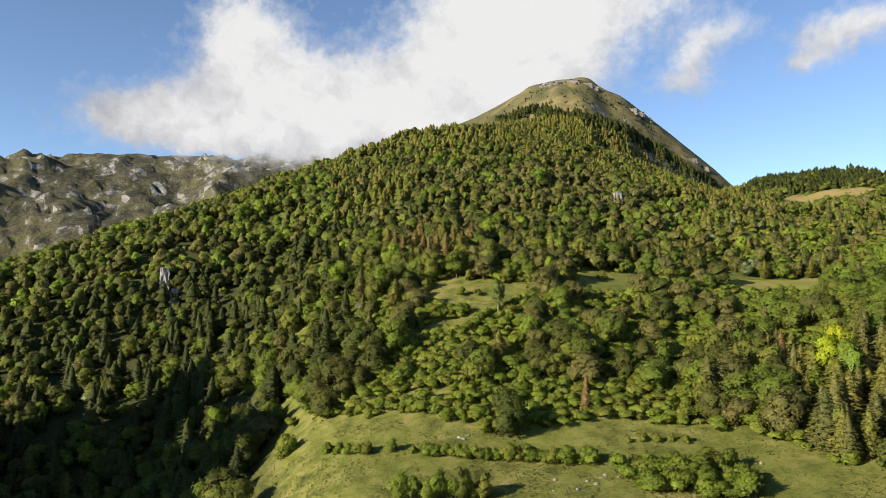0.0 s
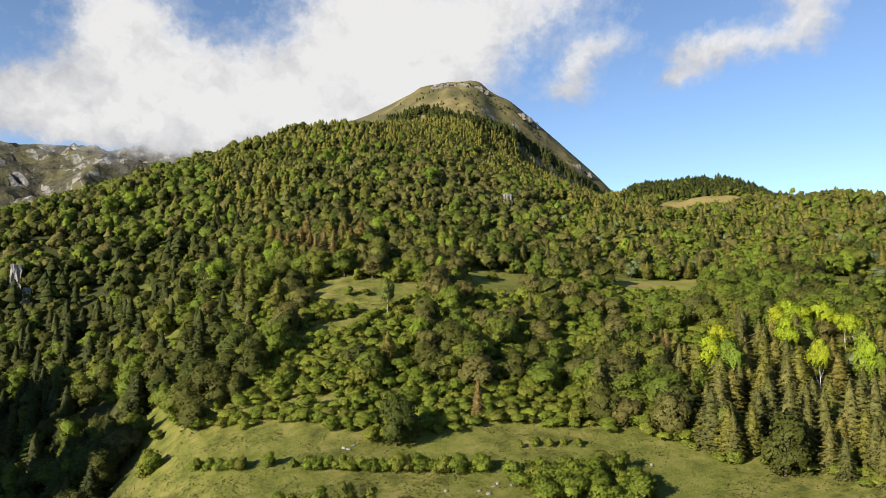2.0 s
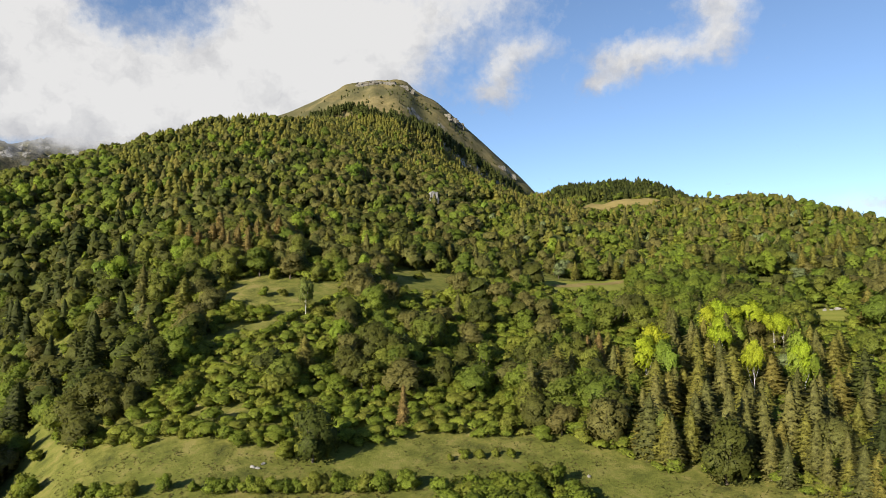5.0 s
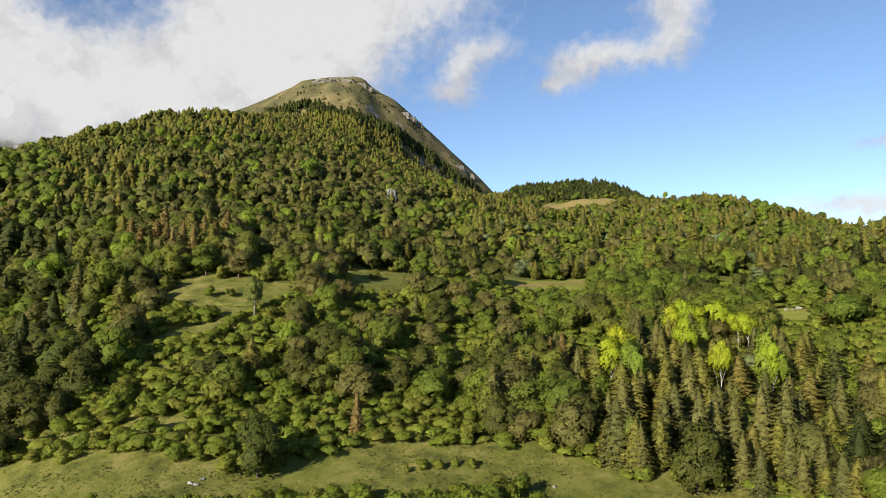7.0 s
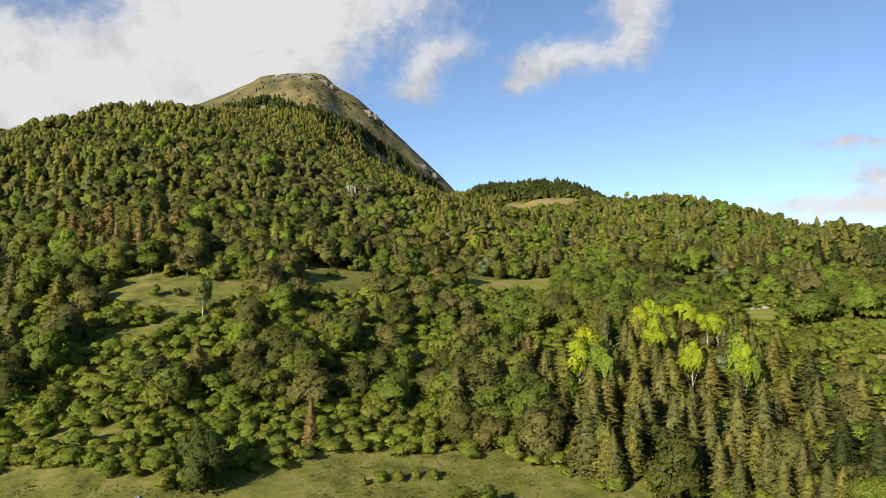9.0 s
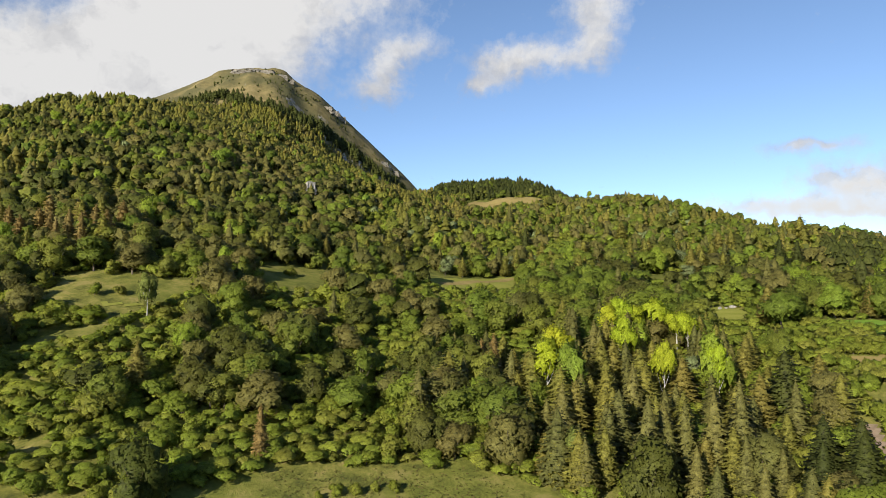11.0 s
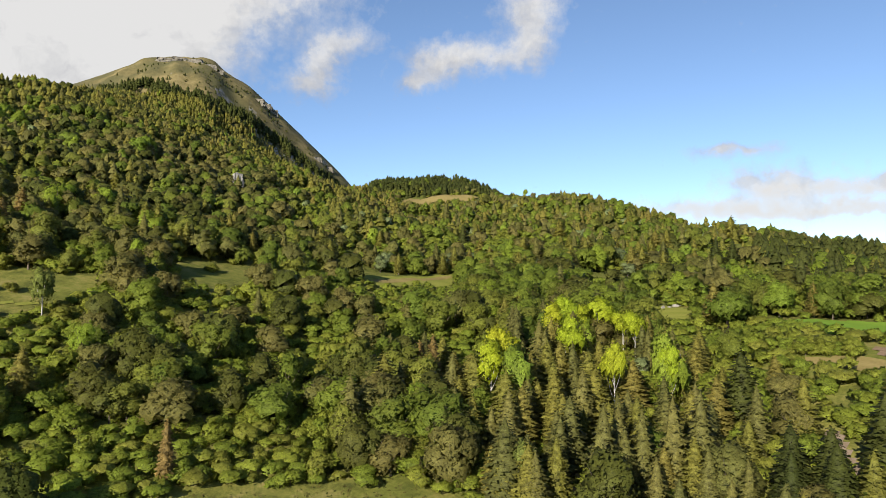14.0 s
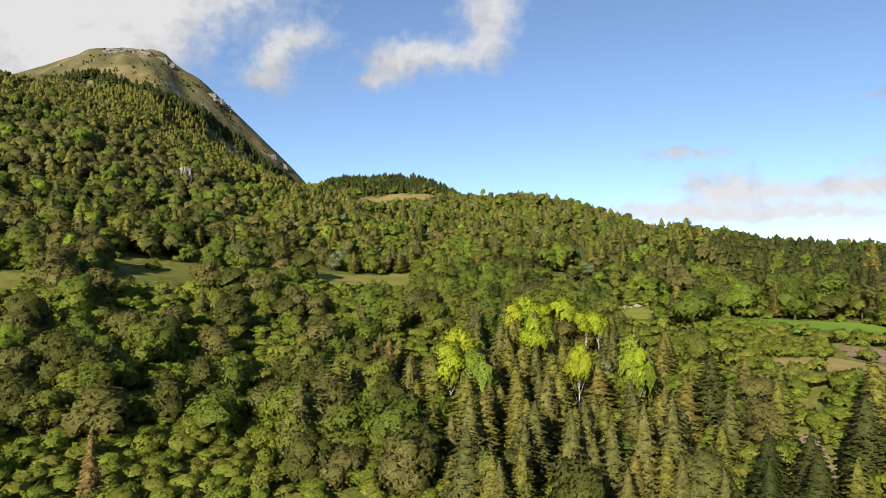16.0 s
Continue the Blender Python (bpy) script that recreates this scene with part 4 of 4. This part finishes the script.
# ---- fields laid over the slope ----
def drape(name, poly, material, label, cell=1.6, lift=0.16):
    xs, ys = [p[0] for p in poly], [p[1] for p in poly]
    gx, gy = np.meshgrid(np.arange(min(xs) - 2, max(xs) + 2, cell), np.arange(min(ys) - 2, max(ys) + 2, cell), indexing="ij")
    wx, wy = gx + 1.6 * fbm(gx / 6, gy / 6, 2, 71), gy + 1.6 * fbm(gx / 6, gy / 6, 2, 72)
    ok = inside(poly, wx, wy)
    quad = ok[:-1, :-1] & ok[1:, :-1] & ok[:-1, 1:] & ok[1:, 1:]
    ids = np.arange(gx.size).reshape(gx.shape)
    f = np.stack([ids[:-1, :-1], ids[1:, :-1], ids[1:, 1:], ids[:-1, 1:]], -1)[quad]
    keep, f = np.unique(f, return_inverse=True)
    v = np.stack([gx, gy, ground_height(gx, gy) + lift], -1).reshape(-1, 3)[keep]
    return tagged(new(name, set_mesh(name, v, f.reshape(-1, 4), material, True)), label, "field", kind="structure")


drape("hay_field", MEADOWS["hay_field"], MOWN, "mown hay field with pale strips")
drape("green_field", MEADOWS["green_field"], LUSH, "lush green meadow between hedges")
drape("ploughed_field", MEADOWS["ploughed_strip"], SOIL, "strip of ploughed reddish soil")
drape("dry_field", MEADOWS["tan_strip"], STRAW, "strip of dry tan grass")
drape("small_field", MEADOWS["small_meadow"], MOWN, "small light green meadow below the stones")
drape("mown_strip", ((66, 238), (70, 241), (84, 234), (81, 231)), MOWN, "freshly mown pale strip of grass")
drape("pasture", MEADOWS["upper_pasture"], STRAW, "tan pasture below the dark wood", 6.0, 0.8)
drape("hay_strip", ((193, 255), (234, 252), (226, 246), (185, 249.5)), STRAW, "pale tan strip of cut hay", 1.6, 0.22)
drape("bare_gully", MEADOWS["gully"], BARE, "eroded gully of bare earth", 1.0)


# ---- trees that stand out ----
def row(kind, points, size, wide=1.0, bark=None, label="", seed=1):
    rng = np.random.default_rng(seed)
    for x, y in points:
        plant(kind, x, y, size * rng.uniform(0.88, 1.14), rng.uniform(0, 6.28), wide * rng.uniform(0.9, 1.12), bark, label)


row("yellow", ((161.5, 144.8),), 1.35, 0.8, PALE_BARK, "tall slender tree with yellow autumn leaves and pale trunk")
row("yellow", ((173.7, 158.7), (177.5, 157.5), (184.5, 151.7), (184.6, 145.3), (181.6, 140.5), (179, 155)), 1.1, 0.9, PALE_BARK)
row("yellow", ((136.9, 147.0), (142.2, 148.6)), 1.25, 0.9, PALE_BARK)
row("yellow", ((153.5, 129.0),), 1.3, 0.62, PALE_BARK, "slim tree with a flat yellow autumn crown")
row("yellow", ((157.1, 118.6),), 1.25, 0.6, PALE_BARK)
row("poplar", ((138.5, 143.0), (136.0, 139.5), (158.5, 120.0)), 1.45, 0.7, PALE_BARK)
row("poplar", ((270, 156), (262, 150), (254, 146), (243.7, 138.9), (238, 134), (234.6, 129), (228, 125), (221.8, 121.5)), 0.95, 1.25)
row("birch", ((116.1, 121.8), (76.8, 227.5)), 1.0, 1.0, PALE_BARK)
row("silver", ((90.1, 195.9), (91.6, 192.3), (88, 194)), 1.0, 0.9)
row("rust", ((76.6, 159.4),), 1.0, 1.0)
row("rust", ((66, 286), (70, 288), (73, 285), (78, 290)), 1.35, 1.0, None, "rusty brown larch at the edge of the clearing")
row("darkleaf", ((54.6, 155.0),), 1.08, 1.05, None, "dark round tree at the edge of the meadow")
row("darkleaf", ((117.5, 108.6),), 1.15, 1.15, None, "large dark round bushy tree by the meadow")
row("spruce", ((132.5, 105.8),), 1.2, 1.0, None, "tall greyish spruce with visible pale trunk")
row("spruce", ((129.9, 109.6), (123.6, 112.5), (136, 103)), 1.1, 0.95)
for kind, x, y, size, breadth in SOLITARY:
    plant(kind, x, y, size, x * 0.7, breadth)
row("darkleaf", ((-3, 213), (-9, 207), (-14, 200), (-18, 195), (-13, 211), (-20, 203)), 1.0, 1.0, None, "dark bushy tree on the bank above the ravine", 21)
row("broadleaf", ((1, 219), (-7, 216), (-24, 197), (-11, 218)), 0.9, 1.0, None, "green tree on the bank above the ravine", 22)
row("dark_spruce", ((-16, 190), (-22, 186), (-12, 194), (-26, 192), (-5, 222), (-16, 220)), 0.85, 0.9, None, "dark green spruce on the bank above the ravine, shade in its colour", 26)
row("rust", ((58, 322), (60, 312), (66, 314), (67, 301), (73, 303), (76, 296), (81, 302), (82, 291), (70, 320), (78, 314), (90, 303)), 1.25, 1.5, None, "reddish brown larch at the edge of the clearing", 23)
row("poplar", ((113, 564), (114, 522), (136, 546), (130, 490), (122, 505), (-16, 472), (-5, 479), (2, 492), (-84, 487), (-92, 480), (184, 446), (178, 440)), 1.15, 1.3, None, "yellowish green tree among the woods of the hill", 24)
row("poplar", ((104, 318), (107, 324), (30, 309)), 1.25, 1.3, None, "large pale green tree at the foot of the hill", 25)
# bushes in the lower meadow
row("shrub", ((14.5, 167.7), (16.5, 164.8), (18.6, 161.8), (20.6, 160.2), (22.4, 158.9)), 0.62, 1.1, None, "low green bush in a hedgerow on the meadow", 2)
row("shrub", ((27.8, 156.8),), 0.72, 0.8, None, "round green bush on the meadow", 3)
row("shrub", ((32.0, 153.4),), 0.5, 0.8, None, "small green bush on the meadow", 3)
row("shrub", ((4.5, 184.5), (6, 183.6)), 1.15, 0.75, None, "tall loose bush standing alone in the meadow", 4)
row("shrub", tuple((34.8 + k * 1.97, 151.4 - k * 0.79) for k in range(8)), 0.62, 1.0, None, "trimmed green bush in a hedgerow on the meadow", 5)
row("shrub", tuple((51.2 + k * 1.84, 145.2 - k * 0.81) for k in range(10)), 0.74, 0.95, None, "trimmed green bush in a hedgerow on the meadow", 6)
row("shrub", ((82.8, 143.9), (85.4, 142.5), (91.1, 139.3)), 0.5, 0.8, None, "small dark green bush on the meadow", 7)
row("shrub", ((79.7, 144.5), (89.0, 141.5)), 0.36, 0.9, None, "small dark green bush on the meadow", 8)
row("shrub", ((71, 130.5), (73.5, 129.6), (76.1, 128.8), (79.5, 128.2), (83.1, 127.7), (87, 126.6), (90.7, 125.5), (77.5, 126), (81, 125), (85, 124)), 0.95, 1.2, None, "large spreading bush in a thicket on the meadow", 9)
row("shrub", ((89.8, 117.8), (86.7, 118.8), (82, 120), (77.2, 121.1), (72.5, 123), (87.7, 113.6), (84, 115), (80.1, 116.5)), 0.9, 1.2, None, "large spreading bush in a thicket on the meadow", 10)
row("shrub", ((34.9, 131.4), (38.2, 131.3), (30.7, 132.6), (25.1, 135.0), (28, 133.4), (41, 130.2)), 0.95, 0.85, None, "large green bush at the foot of the meadow", 11)
row("broadleaf", ((36.5, 130.6), (32.4, 131.8)), 0.62, 0.85, None, "young light green tree rising from bushes", 12)
row("shrub", ((68.6, 245.7), (74.5, 243.7)), 0.68, 0.9, None, "round green bush alone on the terrace", 13)
row("shrub", ((133.2, 261.0),), 0.6, 1.1, None, "low green bush on the middle terrace", 14)
row("shrub", ((61.2, 231.2), (58.8, 231.4), (56.8, 231.8), (55, 232.4), (53.3, 233.1), (63.6, 230.8), (66, 230)), 0.75, 1.15, None, "dark green bush in a hedge below the terrace", 15)


row("shrub", tuple((180.6 + 0.16 * k, 106.5 - k * 1.45) for k in range(10)), 0.62, 1.05, None, "dense green bush in the hedge between fields", 16)
row("shrub", tuple((184.6 + 0.2 * k, 106 - k * 1.6) for k in range(8)), 0.6, 1.05, None, "dense green bush in the hedge between fields", 17)


# ---- rocks, huts, clearing ----
def rock_mesh(name, size, seed, material=None, cuts=2):
    rng = np.random.default_rng(seed)
    bm = bmesh.new()
    bmesh.ops.create_icosphere(bm, subdivisions=cuts, radius=0.5)
    for v in bm.verts:
        k = 1 + 0.38 * noise.noise(v.co * 3.1 + Vector((seed * 3.3, 0, 0))) + 0.12 * noise.noise(v.co * 9)
        v.co = Vector((v.co.x * size[0] * k, v.co.y * size[1] * k, v.co.z * size[2] * k))
    me = bpy.data.meshes.new(name)
    bm.to_mesh(me)
    bm.free()
    me.materials.append(material or LIMESTONE)
    return me


def tower_mesh(name, size, seed):
    """A blocky upright crag with broken faces."""
    bm = bmesh.new()
    bmesh.ops.create_cube(bm, size=1.0)
    bmesh.ops.subdivide_edges(bm, edges=bm.edges[:], cuts=5, use_grid_fill=True)
    for v in bm.verts:
        taper = 1.0 - 0.25 * (v.co.z + 0.5)
        d = Vector((noise.noise(v.co * 4 + Vector((seed, 0, 0))), noise.noise(v.co * 4 + Vector((0, seed, 5))), noise.noise(v.co * 5)))
        v.co = Vector((v.co.x * taper * size[0], v.co.y * taper * size[1], v.co.z * size[2])) + Vector((d.x * size[0] * 0.22, d.y * size[1] * 0.22, d.z * size[2] * 0.07))
    me = bpy.data.meshes.new(name)
    bm.to_mesh(me)
    bm.free()
    me.materials.append(LIMESTONE)
    return me


def rock(name, x, y, size, seed, label, category="rock", group="", sink=0.25, turn=0.0, stone=None):
    ob = new(name, tower_mesh(name, size, seed) if size[2] > 5 else rock_mesh(name, size, seed))
    ob.matrix_world = Matrix.Translation((x, y, float(ground_height(x, y)) + size[2] * (0.5 - sink))) @ Matrix.Rotation(turn, 4, "Z")
    if stone:
        ob.data.materials[0] = stone
    return tagged(ob, label, category, group)


for k, (x, y) in enumerate(((64.0, 129.3), (54.8, 129.1), (67.4, 132.2), (42.3, 149.8), (43.4, 157.3), (66.3, 131.7), (99.2, 125.2), (63, 131.2), (59.5, 128.2), (44.2, 156.6), (45.6, 157.8), (57, 133.5), (69.5, 130.4))):
    rock("boulder", x, y, (0.95 + 0.3 * math.sin(k * 5.1), 0.7, 0.55 + 0.15 * math.cos(k * 3.3)), k, "pale limestone boulder lying in the meadow grass", "boulder", "boulders in the meadow", 0.3, k * 1.3)
rock("rock_tower", -53.3, 395.8, (5.5, 5, 15), 40, "tall white limestone pinnacle rising from the wood", "rock", "", 0.2)
rock("rock_tower", -46.9, 383.0, (4, 4, 9), 41, "low white limestone pinnacle among trees", "rock", "", 0.2)
rock("outcrop", 213.0, 394.9, (6, 4, 13), 42, "white rock outcrop among trees high on the slope", "rock", "", 0.2)
rock("outcrop", 293.3, 231.0, (4.5, 3, 5.5), 43, "pale rock outcrop above the scrub", "rock", "", 0.2)
for k, (x, y, w, h) in enumerate(((505, 1204, 26, 12), (526, 1190, 30, 13), (546, 1172, 28, 12), (562, 1152, 22, 11), (575, 1148, 18, 9),
                                  (628, 1104, 20, 13), (650, 1124, 26, 14), (661, 1114, 18, 15), (742, 1064, 20, 10), (716, 1058, 16, 9))):
    rock("crag", x, y, (w, w * 0.5, h), 80 + k, "pale broken limestone crag on the bare mountain", "rock", "crags of the mountain", 0.78, -0.5 + 0.3 * math.sin(k * 2.3), CRAG_STONE)
for k in range(9):
    a = k / 8
    rock("stone", 228 + 11 * a, 157.5 - 11 * a, (1.7 + math.sin(k * 7) * 0.6, 1.1, 0.9 + 0.3 * math.cos(k * 3)), 60 + k, "weathered stone in an old field wall", "stone", "stones of the field wall", 0.25, k)


def fallen_log(x, y, length, radius, turn, tilt, seed):
    """A stripped trunk with stubs of its boughs."""
    rng = np.random.default_rng(seed)
    root = new("fallen_log")
    pts = [(t * length - length / 2, rng.normal(0, 0.08), rng.normal(0, 0.05)) for t in np.linspace(0, 1, 6)]
    v, f = tube(pts, np.linspace(radius, radius * 0.45, 6), 7)
    part("trunk", set_mesh("trunk", v, f, DEAD_WOOD, True), root)
    for k in range(4):
        p = np.array(pts[k + 1])
        a = rng.uniform(0, 3.1)
        v, f = tube([p, p + (0.3, math.cos(a) * 1.1, abs(math.sin(a)) * 1.1)], [radius * 0.3, radius * 0.1], 4)
        part("branch_stub", set_mesh("branch_stub", v, f, DEAD_WOOD), root)
    root.matrix_world = Matrix.Translation((x, y, float(ground_height(x, y)) + radius + 0.2)) @ Matrix.Rotation(turn, 4, "Z") @ Matrix.Rotation(tilt, 4, "Y")
    tagged(root, "grey barkless log lying in the clearing", "log", "logs in the clearing")


DEAD_WOOD = plain("dead_wood", (0.26, 0.21, 0.17), (0.50, 0.44, 0.38), 2)
for k, (dx, dy) in enumerate(((0, 0), (2.5, 1.5), (-2, 2), (4, -1), (1, 3.5), (-4, -1))):
    fallen_log(62 + dx, 283 + dy, 9 - k * 0.6, 0.28, 0.5 * k - 0.4, 0.05 * (k - 2), 80 + k)


def meadow_grass():
    """Tussocks over the lower meadow."""
    rng = np.random.default_rng(31)
    x, y = rng.uniform(-12, 125, 52000), rng.uniform(70, 210, 52000)
    m = inside(MEADOWS["lower_meadow"], x, y) & (np.hypot(x, y) > 104)
    m &= fbm(x / 6, y / 6, 3, 17) + rng.uniform(-0.5, 0.3, len(x)) > -0.05
    x, y = x[m], y[m]
    c = np.stack([x, y, ground_height(x, y) + 0.05], -1)
    v, f = tufts(rng, c, np.tile((-0.3, -0.4, 0.8), (len(c), 1)), 0.30, 0.5)
    me = set_mesh("meadow_grass", v, f, LEAF["grass"], False, np.tile((-0.2, -0.2, 1.0), (len(v), 1)))
    layer = me.attributes.new("plant", "FLOAT", "POINT")
    layer.data.foreach_set("value", np.repeat(rng.uniform(0, 1, len(c)), 4).astype(np.float32))
    tagged(new("meadow_grass", me), "rough tussocky grass of the meadow", "grass", kind="stuff")


meadow_grass()
